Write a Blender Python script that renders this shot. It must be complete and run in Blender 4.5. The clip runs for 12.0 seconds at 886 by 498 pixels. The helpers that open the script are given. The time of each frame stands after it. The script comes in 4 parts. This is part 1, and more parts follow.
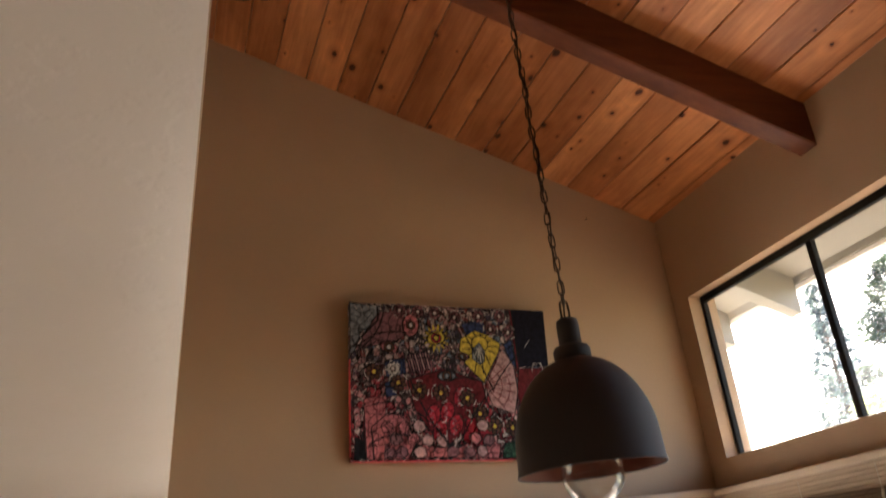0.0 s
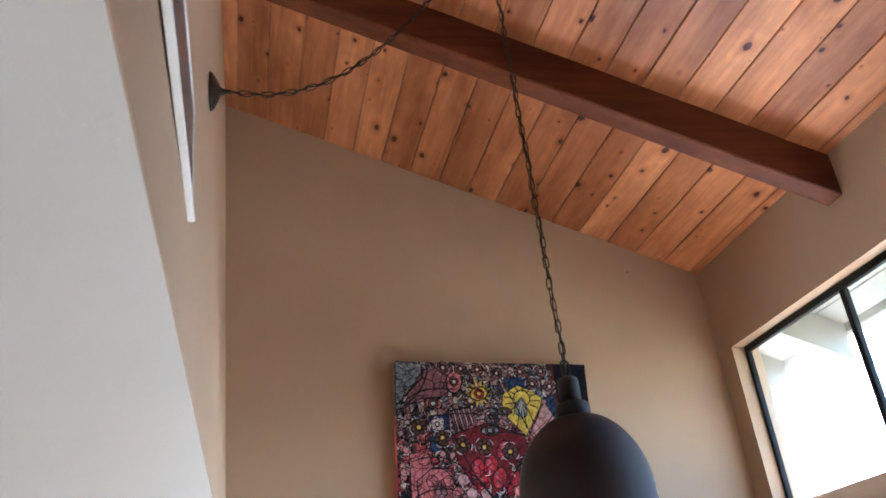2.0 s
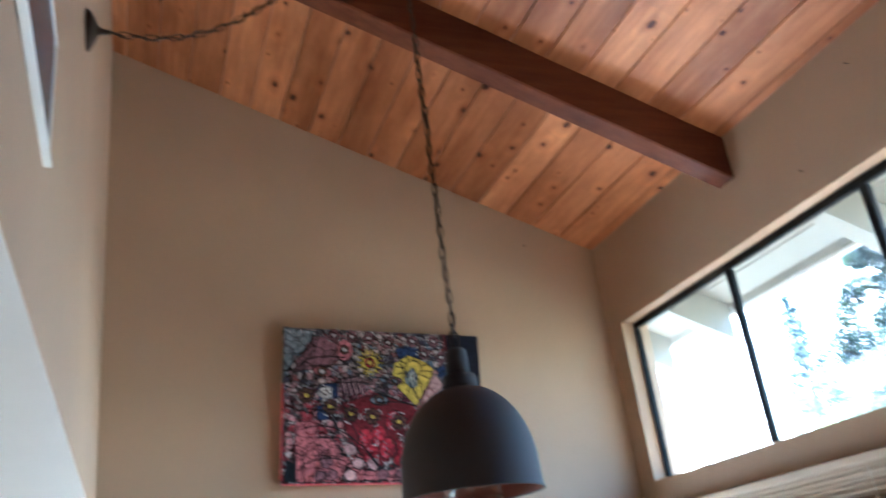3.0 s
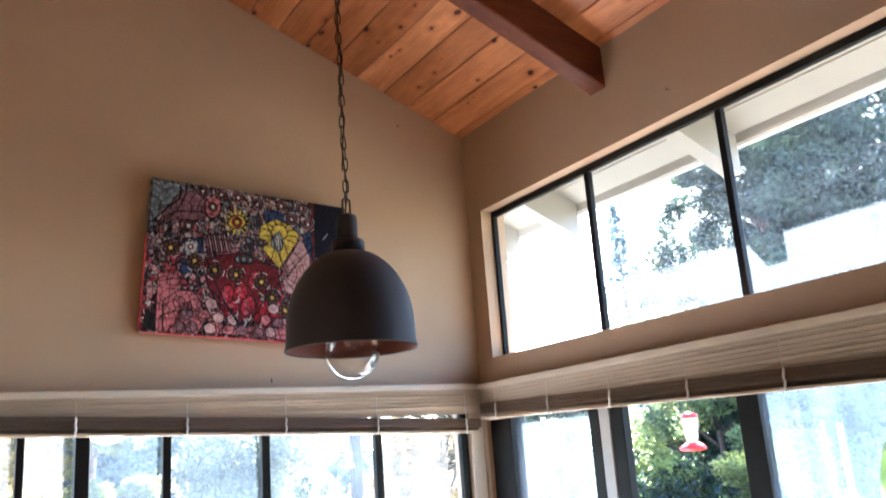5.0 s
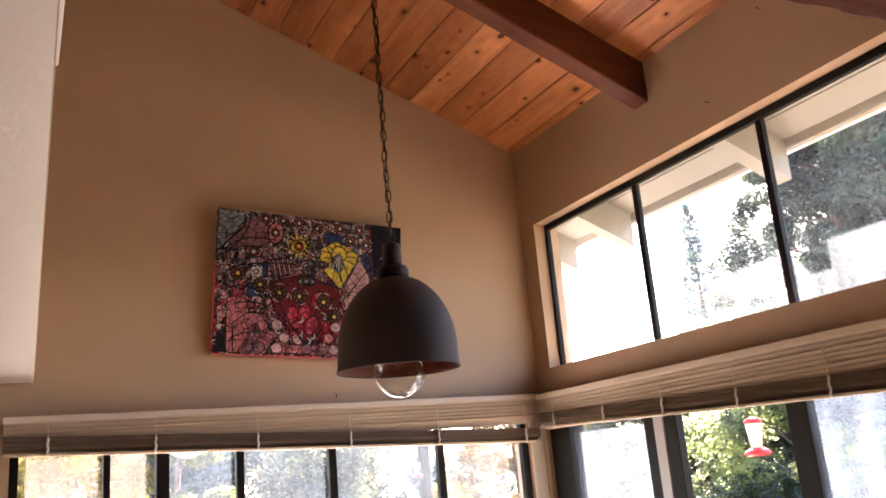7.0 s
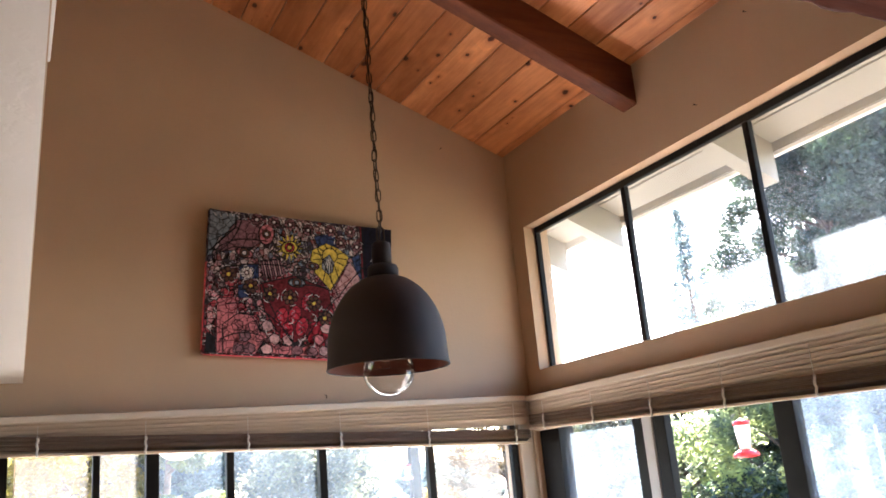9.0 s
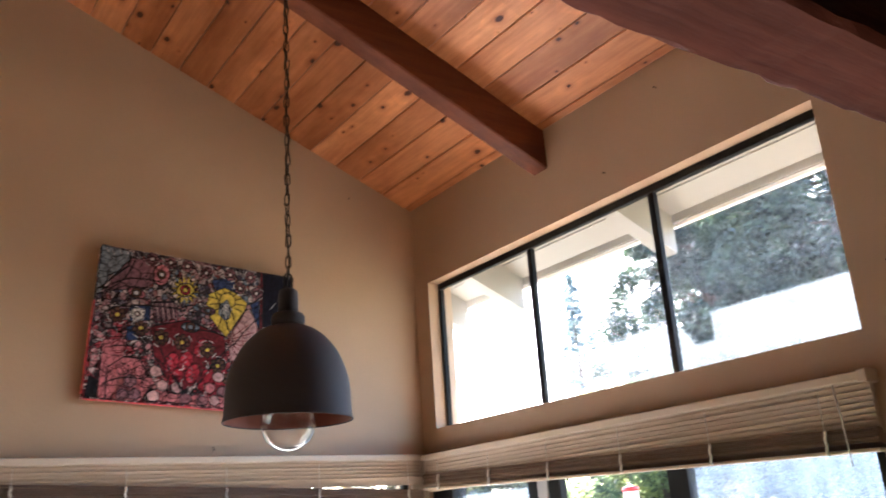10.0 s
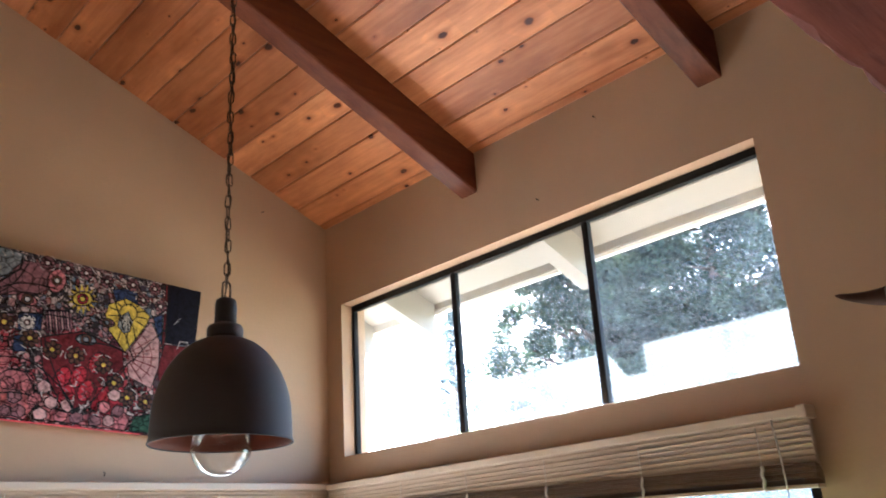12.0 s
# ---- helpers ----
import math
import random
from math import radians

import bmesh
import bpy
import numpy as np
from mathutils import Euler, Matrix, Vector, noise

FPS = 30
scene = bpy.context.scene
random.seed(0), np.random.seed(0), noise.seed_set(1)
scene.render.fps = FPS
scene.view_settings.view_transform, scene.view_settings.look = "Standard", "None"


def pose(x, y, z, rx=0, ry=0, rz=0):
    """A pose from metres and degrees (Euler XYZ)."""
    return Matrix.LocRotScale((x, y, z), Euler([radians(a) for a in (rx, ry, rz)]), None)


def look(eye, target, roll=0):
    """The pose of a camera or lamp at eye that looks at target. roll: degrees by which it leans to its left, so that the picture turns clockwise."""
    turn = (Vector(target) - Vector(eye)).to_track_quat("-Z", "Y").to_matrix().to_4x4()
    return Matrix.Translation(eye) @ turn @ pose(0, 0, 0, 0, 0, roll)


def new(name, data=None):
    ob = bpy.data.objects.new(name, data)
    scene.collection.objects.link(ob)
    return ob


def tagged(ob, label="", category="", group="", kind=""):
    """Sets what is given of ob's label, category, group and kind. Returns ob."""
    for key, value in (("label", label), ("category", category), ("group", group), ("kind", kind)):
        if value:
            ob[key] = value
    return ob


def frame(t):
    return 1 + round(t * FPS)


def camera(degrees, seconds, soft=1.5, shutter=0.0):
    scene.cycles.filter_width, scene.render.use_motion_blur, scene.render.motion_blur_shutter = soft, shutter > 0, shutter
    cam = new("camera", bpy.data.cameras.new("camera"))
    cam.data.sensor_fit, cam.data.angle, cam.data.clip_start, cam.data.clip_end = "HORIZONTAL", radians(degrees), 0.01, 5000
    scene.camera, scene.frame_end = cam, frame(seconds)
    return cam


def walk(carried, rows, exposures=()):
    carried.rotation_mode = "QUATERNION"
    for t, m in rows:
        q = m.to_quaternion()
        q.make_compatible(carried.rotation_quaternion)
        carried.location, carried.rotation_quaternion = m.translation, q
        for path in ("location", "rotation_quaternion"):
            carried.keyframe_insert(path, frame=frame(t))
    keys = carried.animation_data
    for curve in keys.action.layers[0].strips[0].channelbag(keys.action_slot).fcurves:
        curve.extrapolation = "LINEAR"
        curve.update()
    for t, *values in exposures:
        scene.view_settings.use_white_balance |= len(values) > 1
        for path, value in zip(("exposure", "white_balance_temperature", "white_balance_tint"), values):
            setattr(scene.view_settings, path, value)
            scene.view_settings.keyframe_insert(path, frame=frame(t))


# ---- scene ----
cam = camera(55.0, 12.0, soft=1.7, shutter=0.4)
PATH = [
    (0, (-0.088, 0.125, 1.834), (0.563, 1.864, 2.578), -7.4),
    (0.5, (-0.074, 0.091, 1.784), (0.544, 1.89, 2.404), -6.6),
    (1, (-0.024, 0.014, 1.762), (0.55, 1.832, 2.367), -7.8),
    (1.5, (-0.018, -0.118, 1.75), (0.487, 1.65, 2.536), -7.8),
    (2, (0.05, -0.105, 1.783), (0.513, 1.635, 2.655), -7.1),
    (2.5, (0.099, -0.057, 1.814), (0.593, 1.681, 2.672), -6.5),
    (3, (0.099, -0.042, 1.805), (0.781, 1.669, 2.585), -7.5),
    (3.2, (0.086, -0.032, 1.798), (0.888, 1.654, 2.517), -8.0),
    (4.8, (-0.069, -0.078, 1.76), (0.947, 1.559, 2.298), -4.5),
    (5, (-0.078, -0.089, 1.756), (0.952, 1.557, 2.237), -4.2),
    (5.5, (-0.078, -0.171, 1.74), (0.958, 1.5, 2.107), -2.2),
    (6, (-0.083, -0.231, 1.748), (0.905, 1.46, 2.152), -2.7),
    (6.5, (-0.069, -0.25, 1.744), (0.836, 1.463, 2.239), -4.5),
    (6.7, (-0.068, -0.257, 1.767), (0.813, 1.466, 2.269), -5.0),
    (8.5, (-0.072, -0.268, 1.744), (0.809, 1.449, 2.269), -5.1),
    (9, (-0.07, -0.274, 1.742), (0.827, 1.436, 2.26), -5.1),
    (9.5, (-0.071, -0.276, 1.751), (0.881, 1.389, 2.32), -4.8),
    (10, (-0.085, -0.209, 1.754), (1.012, 1.343, 2.377), -3.9),
    (10.5, (-0.124, -0.067, 1.778), (1.13, 1.351, 2.423), -4.1),
    (11, (-0.152, -0.008, 1.778), (1.183, 1.335, 2.423), -3.6),
    (11.5, (-0.161, 0.017, 1.777), (1.202, 1.337, 2.411), -3.4),
    (12, (-0.164, 0.022, 1.77), (1.143, 1.378, 2.442), -3.7),
]
EXPOSURES = [(0.0, 3.61, 6700, 12), (0.5, 3.81, 5800, 10), (1.0, 3.61, 5950, 13), (1.5, 4.04, 5250, 7), (2.0, 4.6, 4750, 2), (2.5, 4.53, 4450, -4), (3.0, 4.52, 4400, -4), (3.2, 4.55, 4450, -3), (4.8, 4.5, 5050, 5),
             (5.0, 4.45, 5150, 6), (5.5, 3.53, 6350, 17), (6.0, 3.22, 6650, 19), (6.5, 3.99, 6750, 23), (8.5, 4.24, 5830, 13), (9.0, 4.22, 5830, 12), (9.5, 4.22, 5630, 12), (10.5, 4.44, 5650, 9), (12.0, 4.51, 5350, 7)]

walk(cam, [(t, look(eye, target, roll)) for t, eye, target, roll in PATH],
     exposures=EXPOSURES)

# ---- world, sun ----
SUN = Vector((0.63, 0.60, 0.555)).normalized()
world = bpy.data.worlds.new("world")
scene.world = world
world.use_nodes = True
wn = world.node_tree
sky = wn.nodes.new("ShaderNodeTexSky")
sky.sky_type = "NISHITA"
sky.sun_disc = False
sky.sun_elevation = math.asin(SUN.z)
sky.sun_rotation = math.atan2(SUN.x, SUN.y)
sky.dust_density = 1.5
wn.links.new(sky.outputs[0], wn.nodes["Background"].inputs[0])
wn.nodes["Background"].inputs[1].default_value = 0.085
sun = new("sun", bpy.data.lights.new("sun", "SUN"))
sun.data.energy, sun.data.angle, sun.data.color = 5.0, radians(0.5), (1.0, 0.93, 0.83)
sun.matrix_world = look(SUN * 20, (0, 0, 0))

# ---- plan ----
XE, YN, XW = 2.40, 3.60, -0.036          # inner faces: east, north, upper west wall
ZS = 2.262                               # flat white ceiling
SLOPE, ZC = 0.4145, 3.476                # roof slope, ceiling at the east wall
TH = 0.15


def ceil_z(x):
    return ZC + (XE - x) * SLOPE


# ---- materials ----
def mat(name, base=(0.5, 0.5, 0.5), rough=0.6, metal=0.0):
    m = bpy.data.materials.new(name)
    m.use_nodes = True
    b = m.node_tree.nodes["Principled BSDF"]
    b.inputs["Base Color"].default_value = (*base, 1)
    b.inputs["Roughness"].default_value = rough
    b.inputs["Metallic"].default_value = metal
    return m


def tree_of(m):
    nt = m.node_tree
    return nt, nt.nodes, nt.links, nt.nodes["Principled BSDF"]


def coords(nt, scale=(1, 1, 1), kind="Object"):
    tc = nt.nodes.new("ShaderNodeTexCoord")
    mp = nt.nodes.new("ShaderNodeMapping")
    mp.inputs["Scale"].default_value = scale
    nt.links.new(tc.outputs[kind], mp.inputs[0])
    return mp


def noise_node(nt, vec, scale, detail=4.0, rough=0.55):
    n = nt.nodes.new("ShaderNodeTexNoise")
    n.inputs["Scale"].default_value = scale
    n.inputs["Detail"].default_value = detail
    n.inputs["Roughness"].default_value = rough
    nt.links.new(vec.outputs[0], n.inputs["Vector"])
    return n


def ramp(nt, src, stops):
    r = nt.nodes.new("ShaderNodeValToRGB")
    e = r.color_ramp.elements
    while len(e) < len(stops):
        e.new(0.5)
    for k, (p, c) in enumerate(stops):
        e[k].position = p
        e[k].color = (*c, 1) if len(c) == 3 else c
    nt.links.new(src, r.inputs[0])
    return r


def mixc(nt, a, b, fac, mode="MIX"):
    n = nt.nodes.new("ShaderNodeMix")
    n.data_type = "RGBA"
    n.blend_type = mode
    for sock, v in ((n.inputs["Factor"], fac), (n.inputs["A"], a), (n.inputs["B"], b)):
        if isinstance(v, (int, float)):
            sock.default_value = v
        elif isinstance(v, tuple):
            sock.default_value = (*v, 1)
        else:
            nt.links.new(v, sock)
    n.inputs["Factor"].default_value = fac if isinstance(fac, (int, float)) else 0.5
    return n.outputs["Result"]


def calc(nt, op, a, b=0.0):
    n = nt.nodes.new("ShaderNodeMath")
    n.operation = op
    for k, v in enumerate((a, b)):
        if isinstance(v, (int, float)):
            n.inputs[k].default_value = v
        else:
            nt.links.new(v, n.inputs[k])
    return n.outputs[0]


def bump(nt, height, strength, dist=0.01):
    b = nt.nodes.new("ShaderNodeBump")
    b.inputs["Strength"].default_value = strength
    b.inputs["Distance"].default_value = dist
    nt.links.new(height, b.inputs["Height"])
    nt.links.new(b.outputs[0], nt.nodes["Principled BSDF"].inputs["Normal"])


def paint(name, base, rough, relief=0.25, vary=0.06, scale=60):
    m = mat(name, base, rough)
    nt, nd, lk, b = tree_of(m)
    v = coords(nt)
    big = noise_node(nt, v, 1.3, 3)
    lo = tuple(c * (1 - vary) for c in base)
    hi = tuple(min(1, c * (1 + vary)) for c in base)
    r = ramp(nt, big.outputs[0], [(0.3, lo), (0.7, hi)])
    lk.new(r.outputs[0], b.inputs["Base Color"])
    fine = noise_node(nt, v, scale, 5)
    mid = noise_node(nt, v, scale * 0.12, 3)
    bump(nt, calc(nt, "ADD", fine.outputs[0], calc(nt, "MULTIPLY", mid.outputs[0], 1.2)), relief, 0.004)
    return m


def trowel(name, base, rough):
    """White ceiling with patches of trowelled plaster."""
    m = mat(name, base, rough)
    nt, nd, lk, b = tree_of(m)
    v = coords(nt)
    n1 = noise_node(nt, v, 9, 6, 0.6)
    r = ramp(nt, n1.outputs[0], [(0.47, (0, 0, 0)), (0.53, (1, 1, 1))])
    n2 = noise_node(nt, v, 70, 3)
    bump(nt, calc(nt, "ADD", r.outputs[0], calc(nt, "MULTIPLY", n2.outputs[0], 0.4)), 0.11, 0.004)
    n3 = noise_node(nt, v, 1.7, 3)
    c = ramp(nt, n3.outputs[0], [(0.3, tuple(x * 0.94 for x in base)), (0.7, base)])
    lk.new(c.outputs[0], b.inputs["Base Color"])
    return m


def wood(name, dark, light, along="y", rough=0.42, knots=True, island=True, relief=0.25, knot_scale=3.4, flat_knots=False):
    """Stained boards: grain along one axis, tone varied board by board, knots with dark hearts."""
    m = mat(name, light, rough)
    nt, nd, lk, b = tree_of(m)
    if island:
        g = nd.new("ShaderNodeNewGeometry").outputs["Random Per Island"]
    else:
        g = nd.new("ShaderNodeObjectInfo").outputs["Random"]
    st = {"x": (0.06, 1, 1), "y": (1, 0.06, 1), "z": (1, 1, 0.06)}[along]
    tc = nd.new("ShaderNodeTexCoord")
    off = nd.new("ShaderNodeVectorMath")
    off.operation = "MULTIPLY_ADD"
    comb = nd.new("ShaderNodeCombineXYZ")
    for k in range(3):
        lk.new(g, comb.inputs[k])
    off.inputs[1].default_value = (7.3, 11.1, 5.7)
    lk.new(comb.outputs[0], off.inputs[0])
    lk.new(tc.outputs["Object"], off.inputs[2])
    mp = nd.new("ShaderNodeMapping")
    mp.inputs["Scale"].default_value = st
    lk.new(off.outputs[0], mp.inputs[0])
    grain = noise_node(nt, mp, 42, 6, 0.6)
    fig = noise_node(nt, mp, 9, 3)
    t = calc(nt, "ADD", calc(nt, "MULTIPLY", grain.outputs[0], 0.55), calc(nt, "MULTIPLY", fig.outputs[0], 0.55))
    col = ramp(nt, t, [(0.30, dark), (0.74, light)])
    tone = ramp(nt, g, [(0.0, (0.62, 0.55, 0.5)), (0.4, (0.95, 0.93, 0.9)), (0.75, (1.12, 1.15, 1.15)), (1.0, (1.35, 1.5, 1.6))])
    out = mixc(nt, col.outputs[0], tone.outputs[0], 1.0, "MULTIPLY")
    hgt = grain.outputs[0]
    if knots:
        wide = nd.new("ShaderNodeMapping")
        wide.inputs["Scale"].default_value = {"x": (0.3, 1, 1), "y": (1, 0.3, 1), "z": (1, 1, 0.3)}[along]
        lk.new(off.outputs[0], wide.inputs[0])
        blotch = ramp(nt, noise_node(nt, wide, 7, 4, 0.6).outputs[0], [(0.32, (0.74, 0.66, 0.60)), (0.52, (1.0, 1.0, 1.0)), (0.7, (1.22, 1.26, 1.28))])
        out = mixc(nt, out, blotch.outputs[0], 1.0, "MULTIPLY")
        ks = {"x": (0.55, 1, 1), "y": (1, 0.55, 1), "z": (1, 1, 0.55)}[along]
        mk = nd.new("ShaderNodeMapping")
        mk.inputs["Scale"].default_value = ks
        if flat_knots:
            sx = nd.new("ShaderNodeSeparateXYZ")
            cx = nd.new("ShaderNodeCombineXYZ")
            lk.new(off.outputs[0], sx.inputs[0])
            lk.new(sx.outputs[0], cx.inputs[0])
            lk.new(sx.outputs[1], cx.inputs[1])
            lk.new(cx.outputs[0], mk.inputs[0])
        else:
            lk.new(off.outputs[0], mk.inputs[0])
        wob = noise_node(nt, mk, 30, 2)
        vo = nd.new("ShaderNodeTexVoronoi")
        vo.inputs["Scale"].default_value = knot_scale * 2.0
        vo.voronoi_dimensions = "2D" if flat_knots else "3D"
        lk.new(mk.outputs[0], vo.inputs["Vector"])
        d = calc(nt, "ADD", vo.outputs["Distance"], calc(nt, "MULTIPLY", calc(nt, "SUBTRACT", wob.outputs[0], 0.35), 0.13))
        sepc = nd.new("ShaderNodeSeparateColor")
        lk.new(vo.outputs["Color"], sepc.inputs[0])
        size = calc(nt, "ADD", calc(nt, "MULTIPLY", calc(nt, "POWER", sepc.outputs[0], 2.0), 1.25), 0.15)
        d = calc(nt, "DIVIDE", d, size)
        halo = ramp(nt, d, [(0.09, (0.62, 0.40, 0.28)), (0.19, (1, 1, 1)), (0.30, (1.22, 1.2, 1.15)), (0.5, (1, 1, 1))])
        heart = ramp(nt, d, [(0.072, (0.13, 0.06, 0.04)), (0.100, (1, 1, 1))])
        out = mixc(nt, out, halo.outputs[0], 0.6, "MULTIPLY")
        out = mixc(nt, out, heart.outputs[0], 1.0, "MULTIPLY")
    lk.new(out, b.inputs["Base Color"])
    bump(nt, hgt, relief, 0.003)
    return m


def rough_beam(name, dark, light, along):
    """Rough-sawn stained timber with checks."""
    m = mat(name, light, 0.75)
    nt, nd, lk, b = tree_of(m)
    st = {"x": (0.07, 1, 1), "y": (1, 0.07, 1)}[along]
    v = coords(nt, st)
    g1 = noise_node(nt, v, 60, 6, 0.65)
    g2 = noise_node(nt, v, 14, 4)
    r = ramp(nt, calc(nt, "ADD", calc(nt, "MULTIPLY", g1.outputs[0], 0.5), calc(nt, "MULTIPLY", g2.outputs[0], 0.5)),
             [(0.3, dark), (0.62, light)])
    vc = coords(nt, {"x": (0.25, 1, 1), "y": (1, 0.25, 1)}[along])
    g3 = noise_node(nt, vc, 9, 5)
    crack = ramp(nt, g2.outputs[0], [(0.34, (0.25, 0.2, 0.2)), (0.4, (1, 1, 1))])
    c = mixc(nt, r.outputs[0], crack.outputs[0], 1.0, "MULTIPLY")
    c = mixc(nt, c, ramp(nt, g3.outputs[0], [(0.35, (0.75, 0.72, 0.7)), (0.7, (1.15, 1.1, 1.1))]).outputs[0], 1.0, "MULTIPLY")
    lk.new(c, b.inputs["Base Color"])
    bump(nt, calc(nt, "ADD", g1.outputs[0], calc(nt, "MULTIPLY", crack.outputs[0], 0.6)), 0.6, 0.006)
    return m


def pane_glass(name, dust=0.12, tint=(0.9, 0.92, 0.95), streak=1.0, clear=0.97, ahead=0.0, spots=0.3, fine=130):
    """Window glass under a film of dust and dried rain."""
    m = bpy.data.materials.new(name)
    m.use_nodes = True
    nt = m.node_tree
    nd, lk = nt.nodes, nt.links
    nd.remove(nd["Principled BSDF"])
    tr = nd.new("ShaderNodeBsdfTransparent")
    tr.inputs[0].default_value = (clear, clear, clear, 1)
    gl = nd.new("ShaderNodeBsdfGlossy")
    gl.inputs["Roughness"].default_value = 0.02
    fr = nd.new("ShaderNodeLayerWeight")
    edge = calc(nt, "ADD", calc(nt, "MULTIPLY", calc(nt, "POWER", fr.outputs["Facing"], 4.0), 0.35), 0.02)
    mx = nd.new("ShaderNodeMixShader")
    lk.new(edge, mx.inputs[0])
    lk.new(tr.outputs[0], mx.inputs[1])
    lk.new(gl.outputs[0], mx.inputs[2])
    tl = nd.new("ShaderNodeBsdfTranslucent")
    tl.inputs[0].default_value = (*tint, 1)
    v = coords(nt, (6, 6, 0.5), "Object")
    s1 = noise_node(nt, v, 4, 3)
    v2 = coords(nt, (1, 1, 1), "Object")
    s2 = noise_node(nt, v2, 3, 5)
    s3 = noise_node(nt, v2, fine, 2)
    f = calc(nt, "MULTIPLY", ramp(nt, s1.outputs[0], [(0.35, (0.8,) * 3), (0.7, (1.2,) * 3)]).outputs[0], dust * streak)
    f = calc(nt, "MULTIPLY", f, ramp(nt, s2.outputs[0], [(0.3, (0.55,) * 3), (0.75, (1.35,) * 3)]).outputs[0])
    f = calc(nt, "MULTIPLY", f, ramp(nt, s3.outputs[0], [(0.40, (1.0 - 0.5 * spots,) * 3), (0.66, (1.0 + 1.1 * spots,) * 3)]).outputs[0])
    rf = nd.new("ShaderNodeBsdfRefraction")
    rf.inputs["Color"].default_value = (*tint, 1)
    rf.inputs["Roughness"].default_value = 0.8
    rf.inputs["IOR"].default_value = 0.75
    film = nd.new("ShaderNodeMixShader")
    film.inputs[0].default_value = ahead
    lk.new(tl.outputs[0], film.inputs[1])
    lk.new(rf.outputs[0], film.inputs[2])
    m2 = nd.new("ShaderNodeMixShader")
    lk.new(f, m2.inputs[0])
    lk.new(mx.outputs[0], m2.inputs[1])
    lk.new(film.outputs[0], m2.inputs[2])
    lk.new(m2.outputs[0], nd["Material Output"].inputs[0])
    return m


def clear_glass(name):
    m = bpy.data.materials.new(name)
    m.use_nodes = True
    nt = m.node_tree
    nd, lk = nt.nodes, nt.links
    nd.remove(nd["Principled BSDF"])
    tr = nd.new("ShaderNodeBsdfTransparent")
    tr.inputs[0].default_value = (0.95, 0.95, 0.94, 1)
    gl = nd.new("ShaderNodeBsdfGlossy")
    gl.inputs["Roughness"].default_value = 0.03
    fr = nd.new("ShaderNodeLayerWeight")
    edge = calc(nt, "ADD", calc(nt, "MULTIPLY", calc(nt, "POWER", fr.outputs["Facing"], 2.2), 0.9), 0.10)
    mx = nd.new("ShaderNodeMixShader")
    lk.new(edge, mx.inputs[0])
    lk.new(tr.outputs[0], mx.inputs[1])
    lk.new(gl.outputs[0], mx.inputs[2])
    lk.new(mx.outputs[0], nd["Material Output"].inputs[0])
    return m


def foliage(name, dark, light, through_col, amount=0.45):
    m = mat(name, light, 0.55)
    nt, nd, lk, b = tree_of(m)
    g = nd.new("ShaderNodeNewGeometry").outputs["Random Per Island"]
    c = ramp(nt, g, [(0.0, dark), (0.6, light), (1.0, tuple(min(1, k * 1.6) for k in light))])
    # Lit and shaded patches, worked into the leaf colour by noise.
    sun_shade = ramp(nt, noise_node(nt, coords(nt), 1.6, 3).outputs[0], [(0.38, (0.35, 0.38, 0.45)), (0.5, (0.9, 0.9, 0.9)), (0.64, (1.9, 1.8, 1.4))])
    lk.new(mixc(nt, c.outputs[0], sun_shade.outputs[0], 1.0, "MULTIPLY"), b.inputs["Base Color"])
    tl = nd.new("ShaderNodeBsdfTranslucent")
    glow = nd.new("ShaderNodeRGB")
    glow.outputs[0].default_value = (*through_col, 1)
    lk.new(mixc(nt, glow.outputs[0], sun_shade.outputs[0], 1.0, "MULTIPLY"), tl.inputs[0])
    mx = nd.new("ShaderNodeMixShader")
    mx.inputs[0].default_value = amount
    lk.new(b.outputs[0], mx.inputs[1])
    lk.new(tl.outputs[0], mx.inputs[2])
    lk.new(mx.outputs[0], nd["Material Output"].inputs[0])
    return m


WALL = paint("tan_wall_paint", (0.47, 0.333, 0.218), 0.62, 0.22)
WHITE_CEIL = trowel("white_trowelled_plaster", (0.80, 0.765, 0.715), 0.34)
PLANK = wood("stained_pine_boards", (0.31, 0.098, 0.035), (0.64, 0.282, 0.118), "y", 0.4, True, True, 0.25, 3.9, True)
BEAM = wood("stained_beam", (0.080, 0.022, 0.010), (0.215, 0.068, 0.030), "x", 0.38, True, True, 0.4, 1.6)
NEAR_BEAM = rough_beam("rough_sawn_beam", (0.075, 0.022, 0.013), (0.20, 0.066, 0.042), "x")
DARK_CEIL = wood("dark_ceiling_boards", (0.015, 0.008, 0.006), (0.03, 0.018, 0.012), "x", 0.7, False)
FLOOR = wood("oak_floor", (0.042, 0.025, 0.015), (0.080, 0.050, 0.030), "y", 0.35, False)
# Near-black finish for unseen walls, chosen so they return little light.
UNSEEN_DARK = wood("dark_walnut_panelling", (0.02, 0.012, 0.008), (0.05, 0.03, 0.02), "x", 0.5, False)
BRONZE = paint("dark_bronze_frame", (0.009, 0.0075, 0.007), 0.5, 0.08, 0.2, 200)
ALU = paint("grey_track_metal", (0.55, 0.55, 0.56), 0.4, 0.05, 0.1, 150)
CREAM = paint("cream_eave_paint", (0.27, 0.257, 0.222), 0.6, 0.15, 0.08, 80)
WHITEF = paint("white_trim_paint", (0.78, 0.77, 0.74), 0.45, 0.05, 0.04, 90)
# Darker copy of the slat colour, for the backlit gathered stack.
SLAT_SHADED = paint("shaded_blind_slat", (0.20, 0.135, 0.095), 0.45, 0.05, 0.12, 90)
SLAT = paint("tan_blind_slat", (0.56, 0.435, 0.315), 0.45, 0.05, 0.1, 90)
